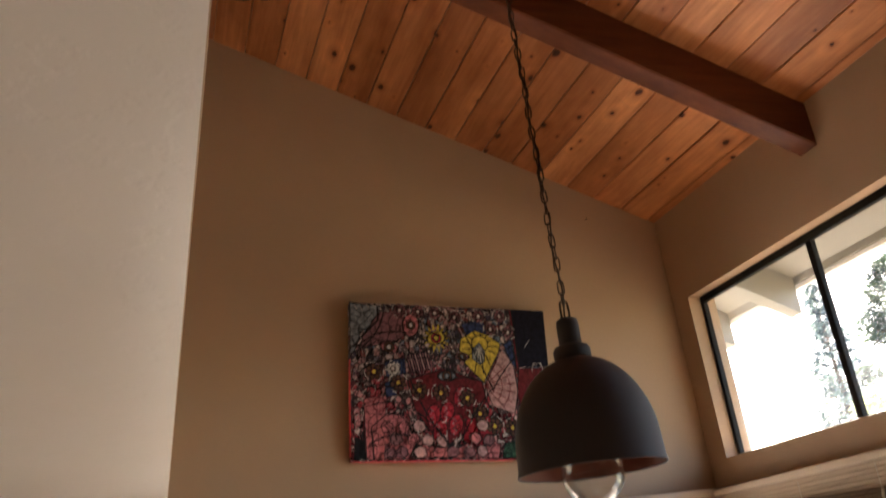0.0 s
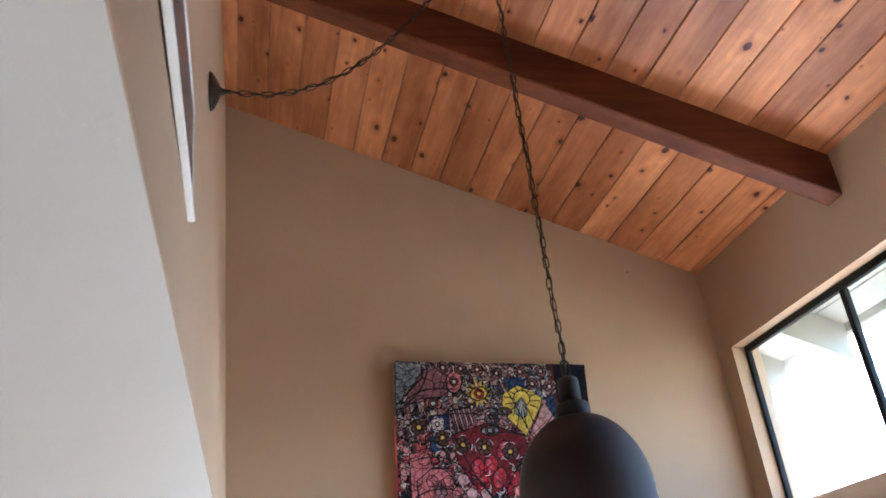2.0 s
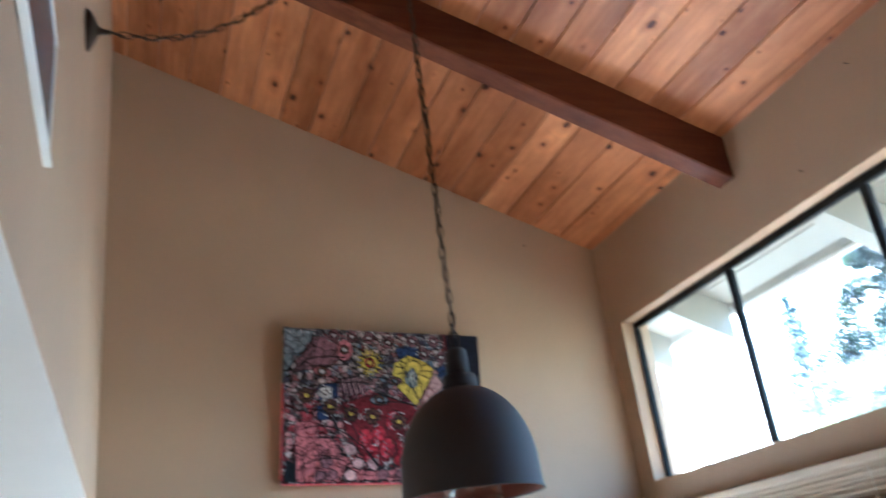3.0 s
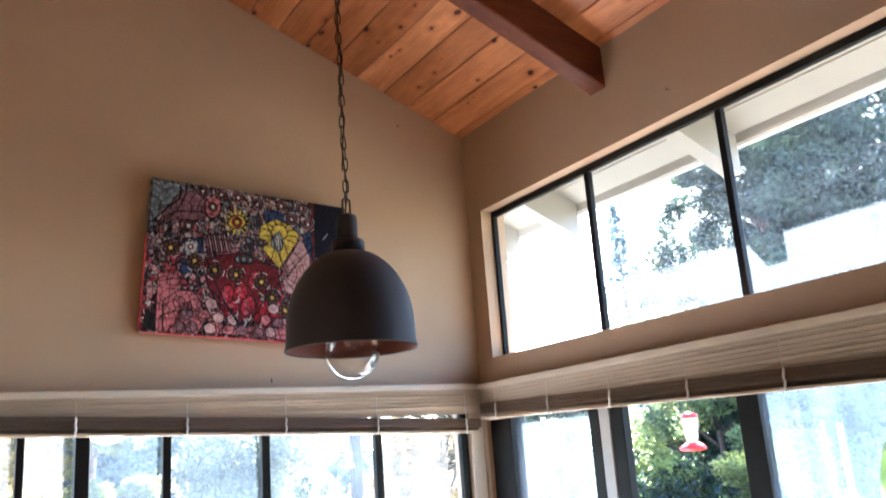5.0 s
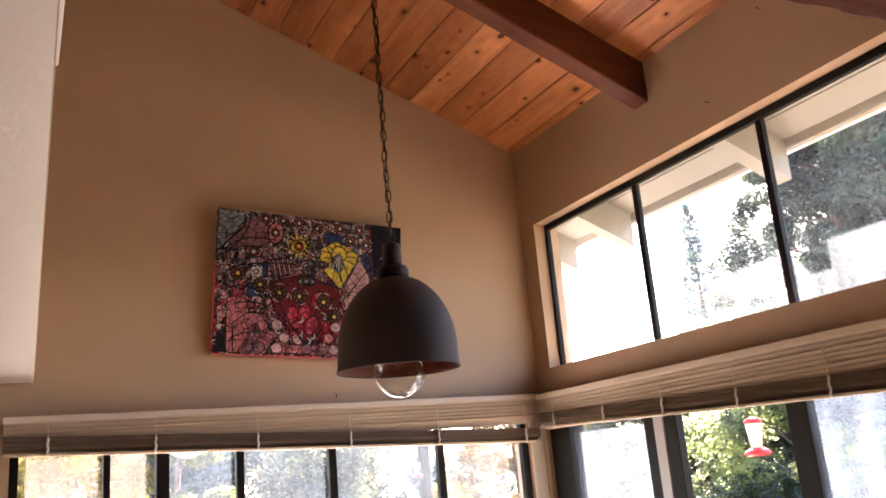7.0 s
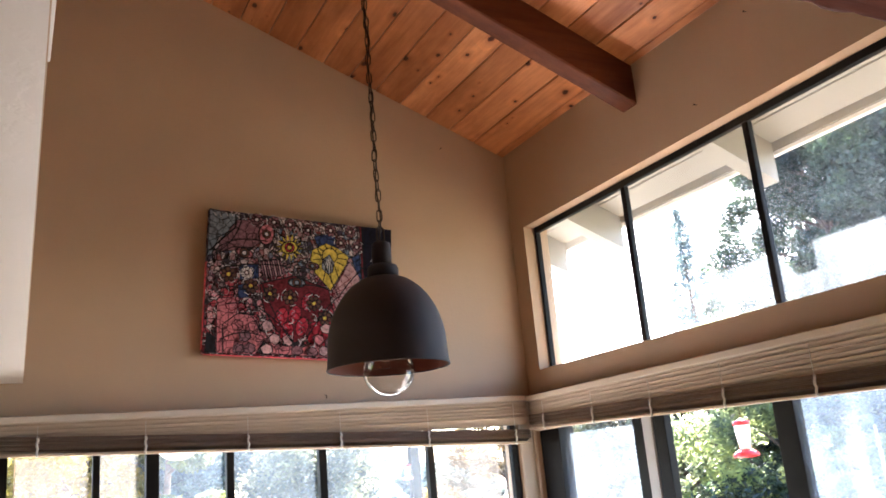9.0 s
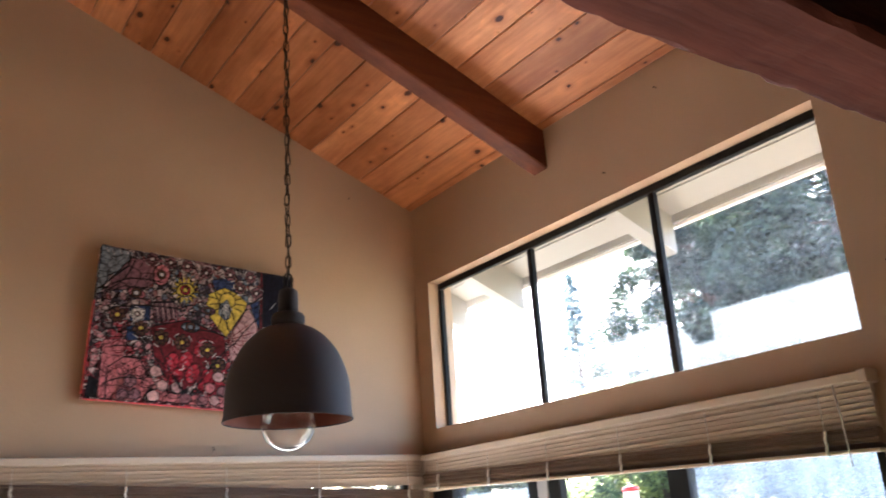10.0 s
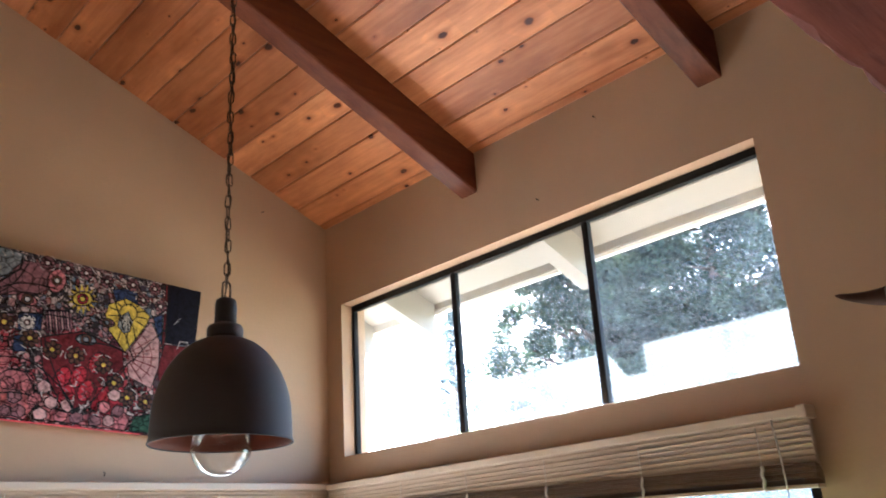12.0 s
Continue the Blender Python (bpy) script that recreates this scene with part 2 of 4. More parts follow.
RAIL = paint("cream_blind_rail", (0.66, 0.56, 0.44), 0.45, 0.04, 0.05, 90)
CORD = mat("white_cord", (0.75, 0.72, 0.66), 0.8)
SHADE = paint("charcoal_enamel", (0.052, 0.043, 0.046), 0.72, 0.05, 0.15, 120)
COPPER = paint("rust_red_lining", (0.20, 0.055, 0.032), 0.5, 0.05, 0.15, 60)
IRON = mat("dark_iron_chain", (0.05, 0.035, 0.025), 0.45, 0.7)
BULB = clear_glass("bulb_glass")
PANE_HI = pane_glass("dusty_high_pane", 0.031, (0.84, 0.92, 1.0), 1.0, 0.97, 0.6, 0.5, 240)
PANE_DOOR = pane_glass("dusty_door_pane", 0.036, (0.76, 0.87, 1.0))
PANE_WET = pane_glass("spotted_door_pane", 0.030, (0.62, 0.78, 1.0), 1.0, 0.97, 0.0, 1.1, 260)
PANE_N = pane_glass("dusty_north_pane", 0.016, (0.70, 0.84, 1.0), 1.0, 0.97, 0.0, 0.12)
PANE_TAN = pane_glass("screened_north_pane", 0.028, (0.90, 0.85, 0.80), 1.0, 0.75, 0.0, 0.12)
BRONZE.node_tree.nodes["Principled BSDF"].inputs["Specular IOR Level"].default_value = 0.15
NEAR_BEAM.node_tree.nodes["Principled BSDF"].inputs["Specular IOR Level"].default_value = 0.12
BEAM.node_tree.nodes["Principled BSDF"].inputs["Specular IOR Level"].default_value = 0.22
PLANK.node_tree.nodes["Principled BSDF"].inputs["Specular IOR Level"].default_value = 0.35


# ---- mesh helpers ----
def part(name, bm, material, parent=None, label=""):
    me = bpy.data.meshes.new(name)
    bm.to_mesh(me)
    bm.free()
    ob = new(name, me)
    for m in (material if isinstance(material, (list, tuple)) else [material]):
        me.materials.append(m)
    if parent:
        ob.parent = parent
    if label:
        ob["label"] = label
    return ob


def again(ob, m, parent=None):
    """Another piece on the same mesh."""
    o = new(ob.name.split(".")[0], ob.data)
    o.matrix_basis = m
    o.parent = parent or ob.parent
    return o


def empty(name, at, label="", category="", group="", kind=""):
    e = new(name)
    e.location = at
    e.empty_display_size = 0.05
    return tagged(e, label, category, group, kind)


def box_bm(lo, hi, bevel=0.0, bm=None):
    bm = bm or bmesh.new()
    r = bmesh.ops.create_cube(bm, size=1)
    for v in r["verts"]:
        v.co = Vector([lo[k] + (v.co[k] + 0.5) * (hi[k] - lo[k]) for k in range(3)])
    if bevel:
        es = list({e for v in r["verts"] for e in v.link_edges})
        bmesh.ops.bevel(bm, geom=es, offset=bevel, segments=2, affect="EDGES", profile=0.5)
    return bm


def lathe_bm(profile, n=48, bm=None, cap=False):
    bm = bm or bmesh.new()
    rings = []
    for r, z in profile:
        rings.append([bm.verts.new((r * math.cos(2 * math.pi * k / n), r * math.sin(2 * math.pi * k / n), z)) for k in range(n)])
    for a, b in zip(rings, rings[1:]):
        for k in range(n):
            f = bm.faces.new((a[k], a[(k + 1) % n], b[(k + 1) % n], b[k]))
            f.smooth = True
    if cap:
        bm.faces.new(rings[0][::-1])
        bm.faces.new(rings[-1])
    return bm


def tube_bm(points, radius, n=8, bm=None, taper=1.0):
    bm = bm or bmesh.new()
    pts = [Vector(p) for p in points]
    rings = []
    for i, p in enumerate(pts):
        d = (pts[min(i + 1, len(pts) - 1)] - pts[max(i - 1, 0)]).normalized()
        a = d.orthogonal().normalized() if i == 0 else (prev - prev.dot(d) * d).normalized()
        prev = a
        b = d.cross(a)
        rr = radius * (1 + (taper - 1) * i / max(1, len(pts) - 1))
        rings.append([bm.verts.new(p + (a * math.cos(2 * math.pi * k / n) + b * math.sin(2 * math.pi * k / n)) * rr) for k in range(n)])
    for a, b in zip(rings, rings[1:]):
        for k in range(n):
            f = bm.faces.new((a[k], a[(k + 1) % n], b[(k + 1) % n], b[k]))
            f.smooth = True
    bm.faces.new(rings[0][::-1])
    bm.faces.new(rings[-1])
    return bm


def wall_bm(us, zs, holes, depth, place, top=None):
    """A wall in (u, z) with holes (u0, u1, z0, z1), from 0 to depth thick; place maps (u, d, z) to the world."""
    U = sorted({*us, *[h[0] for h in holes], *[h[1] for h in holes]})
    Z = sorted({*zs, *[h[2] for h in holes], *[h[3] for h in holes]})
    bm = bmesh.new()
    made = {}

    def vert(i, j, d):
        if (i, j, d) not in made:
            z = Z[j] if top is None or j < len(Z) - 1 else top(U[i])
            made[i, j, d] = bm.verts.new(place(U[i], d, z))
        return made[i, j, d]

    def solid(i, j):
        if not (0 <= i < len(U) - 1 and 0 <= j < len(Z) - 1):
            return False
        u, z = (U[i] + U[i + 1]) / 2, (Z[j] + Z[j + 1]) / 2
        return not any(h[0] < u < h[1] and h[2] < z < h[3] for h in holes)

    for i in range(len(U) - 1):
        for j in range(len(Z) - 1):
            if not solid(i, j):
                continue
            for d in (0, depth):
                bm.faces.new([vert(i, j, d), vert(i + 1, j, d), vert(i + 1, j + 1, d), vert(i, j + 1, d)])
            for di, dj, a, b in ((-1, 0, (i, j), (i, j + 1)), (1, 0, (i + 1, j), (i + 1, j + 1)), (0, -1, (i, j), (i + 1, j)), (0, 1, (i, j + 1), (i + 1, j + 1))):
                if not solid(i + di, j + dj):
                    bm.faces.new([vert(*a, 0), vert(*b, 0), vert(*b, depth), vert(*a, depth)])
    bmesh.ops.recalc_face_normals(bm, faces=bm.faces)
    return bm


def structure(name, bm, material, label=""):
    return tagged(part(name, bm, material), label, "", "", "structure")


def skew_bm(xa, xb, y0, y1, z0, z1, xw, shift):
    """A slab whose east side runs from xa at y = 0.4 to xb at the north wall."""
    def edge(y):
        return xa + (xb - xa) * (max(y, 0.4) - 0.4) / (YN - 0.4) + shift
    bm = bmesh.new()
    ys = [y0, 0.4, y1] if y0 < 0.4 else [y0, y1]
    low = [bm.verts.new((xw, y, z0)) for y in ys] + [bm.verts.new((edge(y), y, z0)) for y in reversed(ys)]
    top = [bm.verts.new((v.co.x, v.co.y, z1)) for v in low]
    n = len(low)
    for k in range(n):
        bm.faces.new((low[k], low[(k + 1) % n], top[(k + 1) % n], top[k]))
    bm.faces.new(low[::-1])
    bm.faces.new(top)
    bmesh.ops.recalc_face_normals(bm, faces=bm.faces)
    return bm


# ---- structure ----
CL = (1.15, 3.472, 2.244, 3.02)           # high window: y0, y1, z0, z1
DOOR = (1.16, 3.57, 0.0, 2.06)          # sliding door
NW = (-0.095, 2.308, 0.75, 2.06)         # north window: x0, x1, z0, z1
structure("wall_east", wall_bm((-3.0, YN + TH), (0, ZC + 0.02), [(CL[0], CL[1], CL[2], CL[3]), (DOOR[0], DOOR[1], -0.01, DOOR[3])], TH,
          lambda u, d, z: (XE + d, u, max(z, 0))), WALL, "tan painted plaster wall with a high window and a sliding door")
structure("wall_north", wall_bm((XW, XE), (0, 3.3, 4.6), [(0.001 + XW, NW[1], NW[2], NW[3])], TH, lambda u, d, z: (u, YN + d, z), lambda u: ceil_z(u) + 0.06),
          WALL, "tan painted gable wall over a strip of windows")
structure("wall_north_low", wall_bm((-3.0, XW), (0, 2.40), [(NW[0], XW - 0.001, NW[2], NW[3])], TH, lambda u, d, z: (u, YN + d, z)), WALL, "tan painted wall below the flat ceiling")
structure("wall_west_upper", skew_bm(-0.050, -0.020, 0.06, YN, ZS + 0.004, 4.62, XW - TH, 0.002), WALL, "tan painted wall rising above the flat ceiling")
# Unseen walls that close the room, kept dark to hold bounce down.
structure("wall_west", box_bm((-3.15, -3.0, 0), (-3.0, YN + TH, 2.7)), UNSEEN_DARK, "unseen closing wall, dark to cut bounced light")
structure("wall_south", box_bm((-3.15, -3.15, 0), (XE + TH, -3.0, 2.7)), UNSEEN_DARK, "unseen closing wall, dark to cut bounced light")
structure("wall_over_beam", box_bm((-0.044, 0.16, 2.44), (XE, 0.265, 4.62)), UNSEEN_DARK, "unseen closing wall on the rough beam, dark to cut bounced light")
structure("floor", box_bm((-3.15, -3.15, -0.12), (XE + TH, YN + TH, 0.0)), FLOOR, "oak board floor")
bm = skew_bm(-0.050, -0.020, -3.0, YN, ZS, ZS + 0.06, -3.0, 0.0)
structure("ceiling_flat", bm, WHITE_CEIL, "flat white ceiling of trowelled plaster")
structure("ceiling_kitchen", box_bm((-0.044, -3.0, 2.46), (XE, 0.158, 2.52)), DARK_CEIL, "dark board ceiling behind the rough beam")
structure("roof_low", box_bm((-3.15, -3.15, 2.7), (XE + TH, 0.16, 2.8)), DARK_CEIL, "flat roof")
structure("roof_west", box_bm((-3.15, 0.06, 2.4), (XW - TH, YN + TH, 2.5)), DARK_CEIL, "flat roof")

# boards of the sloping ceiling, laid along y, one mesh
rng = random.Random(5)
bm = bmesh.new()
ang = math.atan(SLOPE)
along = Vector((-math.cos(ang), 0, math.sin(ang)))       # up the slope
up = Vector((math.sin(ang), 0, math.cos(ang)))
PW = 0.145 / math.cos(ang)
start = (XE - 2.361) / math.cos(ang)
s = start - PW
while s < 2.75:
    s0, s1 = max(s, 0.0) + 0.0012, s + PW - 0.0012
    cuts = [0.27]
    if rng.random() < 0.75:
        cuts.append(rng.choice((1.25, 2.47, 2.47, 1.25)) + rng.uniform(-0.02, 0.02))
    cuts.append(YN)
    for y0, y1 in zip(cuts, cuts[1:]):
        drop = rng.uniform(-0.0012, 0.0012)
        prof = [(s0, 0.004), (s0 + 0.004, drop), (s1 - 0.004, drop), (s1, 0.004), (s1, 0.03), (s0, 0.03)]
        a, b = [[bm.verts.new(Vector((XE, y, ZC)) + along * p + up * q) for p, q in prof] for y in (y0 + 0.0008, y1 - 0.0008)]
        for k in range(6):
            bm.faces.new((a[k], a[(k + 1) % 6], b[(k + 1) % 6], b[k]))
        bm.faces.new(a[::-1])
        bm.faces.new(b)
    s += PW
bmesh.ops.recalc_face_normals(bm, faces=bm.faces)
structure("ceiling_sloped", bm, PLANK, "sloping ceiling of knotty orange-stained pine boards")

# roof over the boards, reaching out as the eave
bm = bmesh.new()
prof = [(XW - TH, ceil_z(XW - TH) + 0.036), (XE + 0.02, ceil_z(XE + 0.02) + 0.036), (XE + 0.02, ceil_z(XE + 0.02) + 0.14), (XW - TH, ceil_z(XW - TH) + 0.14)]
a, b = [[bm.verts.new((x, y, z)) for x, z in prof] for y in (0.07, YN + TH)]
for k in range(4):
    bm.faces.new((a[k], a[(k + 1) % 4], b[(k + 1) % 4], b[k]))
bm.faces.new(a[::-1])
bm.faces.new(b)
bmesh.ops.recalc_face_normals(bm, faces=bm.faces)
structure("roof_sloped", bm, DARK_CEIL, "sloping roof deck")

XF = 3.20
eave = empty("eave", (XE, 2.0, 3.4), "cream painted roof eave with rafter tails outside the high window", "eave", kind="structure")


def eave_piece(name, x0, x1, y0, y1, lo, hi, material=CREAM):
    bm = bmesh.new()
    prof = [(x0, ceil_z(x0) + lo), (x1, ceil_z(x1) + lo), (x1, ceil_z(x1) + hi), (x0, ceil_z(x0) + hi)]
    a, b = [[bm.verts.new((x - XE, y - 2.0, z - 3.4)) for x, z in prof] for y in (y0, y1)]
    for k in range(4):
        bm.faces.new((a[k], a[(k + 1) % 4], b[(k + 1) % 4], b[k]))
    bm.faces.new(a[::-1])
    bm.faces.new(b)
    bmesh.ops.recalc_face_normals(bm, faces=bm.faces)
    return part(name, bm, material, eave)


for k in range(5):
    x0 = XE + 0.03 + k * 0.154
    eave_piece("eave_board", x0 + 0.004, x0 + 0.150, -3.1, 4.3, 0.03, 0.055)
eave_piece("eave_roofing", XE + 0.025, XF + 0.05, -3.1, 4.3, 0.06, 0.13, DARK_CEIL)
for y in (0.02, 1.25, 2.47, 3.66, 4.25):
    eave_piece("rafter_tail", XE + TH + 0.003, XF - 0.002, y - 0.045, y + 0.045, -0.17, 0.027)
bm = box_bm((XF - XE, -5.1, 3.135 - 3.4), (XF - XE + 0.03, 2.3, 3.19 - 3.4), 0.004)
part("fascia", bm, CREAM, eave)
# White strip added for the light caught by the fascia's bottom edge.
bm = box_bm((XF - XE + 0.004, -5.1, 3.112 - 3.4), (XF - XE + 0.036, 2.3, 3.133 - 3.4), 0.003)
part("lit_fascia_edge", bm, WHITEF, eave, "white strip for the light on the lower fascia edge")

# roof beams that run down the slope
for name, y0 in (("beam_1", 2.440), ("beam_2", 1.215)):
    bm = bmesh.new()
    xs = [XW + 0.03 + (XE - XW - 0.03) * k / 14 for k in range(15)]
    rings = []
    for k, x in enumerate(xs):
        w = 0.0015 * math.sin(k * 2.1)
        zt, zb = ceil_z(x) - 0.001, ceil_z(x) - 0.19
        ch = 0.006
        rings.append([bm.verts.new(p) for p in ((x, y0 + w, zb + ch), (x, y0 + ch + w, zb), (x, y0 + 0.10 - ch, zb), (x, y0 + 0.10, zb + ch), (x, y0 + 0.10, zt), (x, y0 + w, zt))])
    for a, b in zip(rings, rings[1:]):
        for k in range(6):
            bm.faces.new((a[k], a[(k + 1) % 6], b[(k + 1) % 6], b[k]))
    bm.faces.new(rings[0][::-1])
    bm.faces.new(rings[-1])
    bmesh.ops.recalc_face_normals(bm, faces=bm.faces)
    structure(name, bm, BEAM, "dark red-stained roof beam running down the slope")
# rough beam across the mouth of the nook
rng = random.Random(9)
bm = bmesh.new()
n = 90
rings = []
for k in range(n + 1):
    x = -0.044 + (XE + 0.042) * k / n
    j = [rng.uniform(-0.0035, 0.0035) for _ in range(6)]
    y0, y1, z0, z1 = 0.155, 0.272, 2.20, 2.44
    c = 0.008
    rings.append([bm.verts.new(p) for p in ((x, y0, z0 + c + j[0]), (x, y0 + c, z0 + j[1] * 0.4), (x, y1 - c + j[2], z0 + j[3] * 0.6), (x, y1 + j[4] * 0.6, z0 + c + j[5]), (x, y1, z1), (x, y0, z1))])
for a, b in zip(rings, rings[1:]):
    for k in range(6):
        bm.faces.new((a[k], a[(k + 1) % 6], b[(k + 1) % 6], b[k]))
bm.faces.new(rings[0][::-1])
bm.faces.new(rings[-1])
bmesh.ops.recalc_face_normals(bm, faces=bm.faces)
structure("beam_3", bm, NEAR_BEAM, "rough-sawn red-brown beam across the opening")


# ---- windows ----
def framed(name, label, kind="structure"):
    return empty(name, (0, 0, 0), label, "window", kind=kind)


def bar(name, lo, hi, parent, material=BRONZE, bevel=0.003, label=""):
    return part(name, box_bm(lo, hi, bevel), material, parent, label)


def pane(lo, hi, parent, material):
    o = part("pane", box_bm(lo, hi), material, parent)
    o.visible_shadow = False
    return o


w1 = framed("window_1", "high window of three dusty panes in a dark bronze frame")
y0, y1, z0, z1 = CL
fx0, fx1 = XE + 0.066, XE + 0.094
bar("window_frame", (fx0, y0, z0), (fx1, y1, z0 + 0.013), w1)
bar("window_frame", (fx0, y0, z1 - 0.032), (fx1, y1, z1), w1)
bar("window_frame", (fx0, y1 - 0.019, z0 + 0.014), (fx1, y1, z1 - 0.033), w1)
bar("window_frame", (fx0, y0, z0 + 0.014), (fx1, y0 + 0.019, z1 - 0.033), w1)
for ym in (2.702, 1.930):
    bar("mullion", (fx0, ym - 0.015, z0 + 0.014), (fx1, ym + 0.015, z1 - 0.033), w1)
for a, b in ((1.167, 1.916), (1.944, 2.688), (2.716, 3.455)):
    pane((XE + 0.078, a, z0 + 0.013), (XE + 0.082, b, z1 - 0.032), w1, PANE_HI)

# sliding door in the east wall
d1 = empty("door_1", (0, 0, 0), "sliding glass door in a dark bronze frame, slid partly open", "sliding door", kind="structure")
dx0, dx1 = XE + 0.02, XE + 0.11
bar("door_frame", (dx0, 3.398, 0), (dx1, 3.57, 1.953), d1)
bar("door_frame", (dx0, 1.16, 0), (dx1, 1.20, 1.953), d1)
bar("door_frame", (dx0, 1.16, 1.955), (dx1, 3.57, 2.06), d1)
bar("door_stile", (XE + 0.03, 2.757, 0.02), (XE + 0.065, 2.824, 1.953), d1)
bar("screen_edge", (XE + 0.025, 2.690, 0.02), (XE + 0.06, 2.754, 1.953), d1, ALU, 0.004, "pale grey aluminium door edge")
bar("door_stile", (XE + 0.03, 2.611, 0.02), (XE + 0.07, 2.687, 1.953), d1)
bar("door_stile", (XE + 0.03, 1.922, 0.02), (XE + 0.075, 2.016, 1.953), d1)
bar("door_rail", (XE + 0.03, 2.826, 0.02), (XE + 0.06, 3.396, 0.1), d1)
bar("door_rail", (XE + 0.03, 1.202, 0.02), (XE + 0.06, 1.920, 0.1), d1)
pane((XE + 0.046, 2.824, 0.1), (XE + 0.05, 3.398, 1.955), d1, PANE_DOOR)
pane((XE + 0.046, 1.20, 0.1), (XE + 0.05, 1.922, 1.955), d1, PANE_WET)
structure("trim", box_bm((XE - 0.012, 3.572, 0.0), (XE + 0.018, 3.598, 2.1), 0.003), RAIL, "pale wooden casing in the corner")

# strip of windows in the north wall
w2 = framed("window_2", "strip of tall dusty window panes with dark bronze mullions")
x0, x1, z0, z1 = NW
wy0, wy1 = YN + 0.02, YN + 0.06
bar("window_frame", (x0, wy0, z0), (x1, wy1, z0 + 0.03), w2)
bar("window_frame", (x0, wy0, z1 - 0.03), (x1, wy1, z1), w2)
mull = [(-0.095, -0.062), (0.253, 0.282), (0.464, 0.518), (0.803, 0.837), (1.229, 1.266), (1.788, 1.823), (2.272, 2.308)]
for a, b in mull:
    bar("mullion", (a, wy0, z0 + 0.031), (b, wy1 + (0.02 if b - a > 0.05 else 0), z1 - 0.031), w2)
for k, (p, q) in enumerate(zip(mull, mull[1:])):
    pane((p[1], YN + 0.038, z0 + 0.03), (q[0], YN + 0.042, z1 - 0.03), w2, PANE_TAN if k in (0, 1, 5) else PANE_N)
structure("trim", box_bm((2.311, YN - 0.012, 0.7), (2.385, YN + 0.018, 2.1), 0.003), RAIL, "pale wooden casing in the corner")


# ---- blinds ----
def slat_mesh(length, width=0.048, thick=0.003, crown=0.004):
    bm = bmesh.new()
    prof = [(-width / 2, 0), (-width / 4, crown * 0.75), (0, crown), (width / 4, crown * 0.75), (width / 2, 0)]
    rings = []
    for x in (0, length):
        top = [bm.verts.new((x, p, q + thick)) for p, q in prof]
        bot = [bm.verts.new((x, p, q)) for p, q in reversed(prof)]
        rings.append(top + bot)
    a, b = rings
    for k in range(10):
        bm.faces.new((a[k], a[(k + 1) % 10], b[(k + 1) % 10], b[k]))
    bm.faces.new(a[::-1])
    bm.faces.new(b)
    bmesh.ops.recalc_face_normals(bm, faces=bm.faces)
    return bm


def blind(name, length, base, label, clips, left_z, right_z, slats):
    """A raised slatted blind: rail, a few hanging slats, the gathered stack below. x runs along it, y out of the wall."""
    th = empty(name, (0, 0, 0), label, "window blind")
    head = part("head_rail", box_bm((0, 0.004, -0.030), (length, 0.056, 0), 0.004), RAIL, th, "cream head rail")
    part("valance", box_bm((-0.003, 0.058, -0.027), (length + 0.003, 0.064, -0.002), 0.002), RAIL, head)
    first = None
    for k in range(slats):
        m = pose(0, 0.038 + 0.002 * math.sin(k * 1.7), -0.041 - k * 0.0175, 56 + 3 * math.sin(k * 2.3), 0, 0)
        if first is None:
            first = part("slat", slat_mesh(length), SLAT, th)
            first.matrix_basis = m
        else:
            again(first, m, th)
    # Gathered slats take the darker colour that stands for their shade.
    n = 13
    low = None
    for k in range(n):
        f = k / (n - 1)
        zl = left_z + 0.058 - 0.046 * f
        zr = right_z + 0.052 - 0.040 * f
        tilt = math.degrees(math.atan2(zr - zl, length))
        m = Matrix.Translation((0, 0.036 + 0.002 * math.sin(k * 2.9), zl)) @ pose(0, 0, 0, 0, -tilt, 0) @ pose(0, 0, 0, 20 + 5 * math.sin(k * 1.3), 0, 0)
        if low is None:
            low = part("slat", slat_mesh(length), SLAT_SHADED, th, "gathered slat with its shade in the colour")
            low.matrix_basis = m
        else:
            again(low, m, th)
    tilt = math.degrees(math.atan2(right_z - left_z, length))
    rail = part("bottom_rail", box_bm((0, -0.026, -0.008), (length, 0.026, 0.003), 0.003), SLAT, th)
    rail.matrix_basis = Matrix.Translation((0, 0.036, left_z)) @ pose(0, 0, 0, 0, -tilt, 0)
    for c in clips:
        zb = left_z + (right_z - left_z) * c / length
        pts = [(c + 0.003 * math.sin(k * 1.9), 0.068 - (0.004 if k in (0, 7) else 0), zb + 0.062 - 0.072 * k / 7) for k in range(8)]
        tape = part("ladder_tape", tube_bm(pts, 0.0052, 6), CORD, th, "white braided cord")
        part("lift_cord", tube_bm([(c, 0.0655, -0.165 + 0.03 * k) for k in range(5)], 0.0012, 5), CORD, tape)
    th.matrix_basis = base
    return th


blind("window_blind", 2.466, Matrix.Translation((-0.121, YN - 0.003, 2.122)) @ pose(0, 0, 0, 0, 0, 0) @ Matrix.Scale(-1, 4, (0, 1, 0)),
      "tan slatted blind drawn up crookedly over the north windows", (0.16, 0.57, 1.00, 1.43, 1.88, 2.37), -0.146, -0.238, 6)
east = blind("window_blind", 2.40, Matrix.Translation((XE - 0.003, 3.535, 2.116)) @ pose(0, 0, 0, 0, 0, -90) @ Matrix.Scale(-1, 4, (0, 1, 0)),
             "tan slatted blind drawn up over the sliding door", (0.15, 0.56, 0.97, 1.39, 1.81, 2.24), -0.166, -0.226, 8)
part("tilt_wand", tube_bm([(2.30, 0.075, -0.03), (2.31, 0.078, -0.14), (2.315, 0.078, -0.27)], 0.0022, 6), CORD, east, "pale plastic tilt wand")
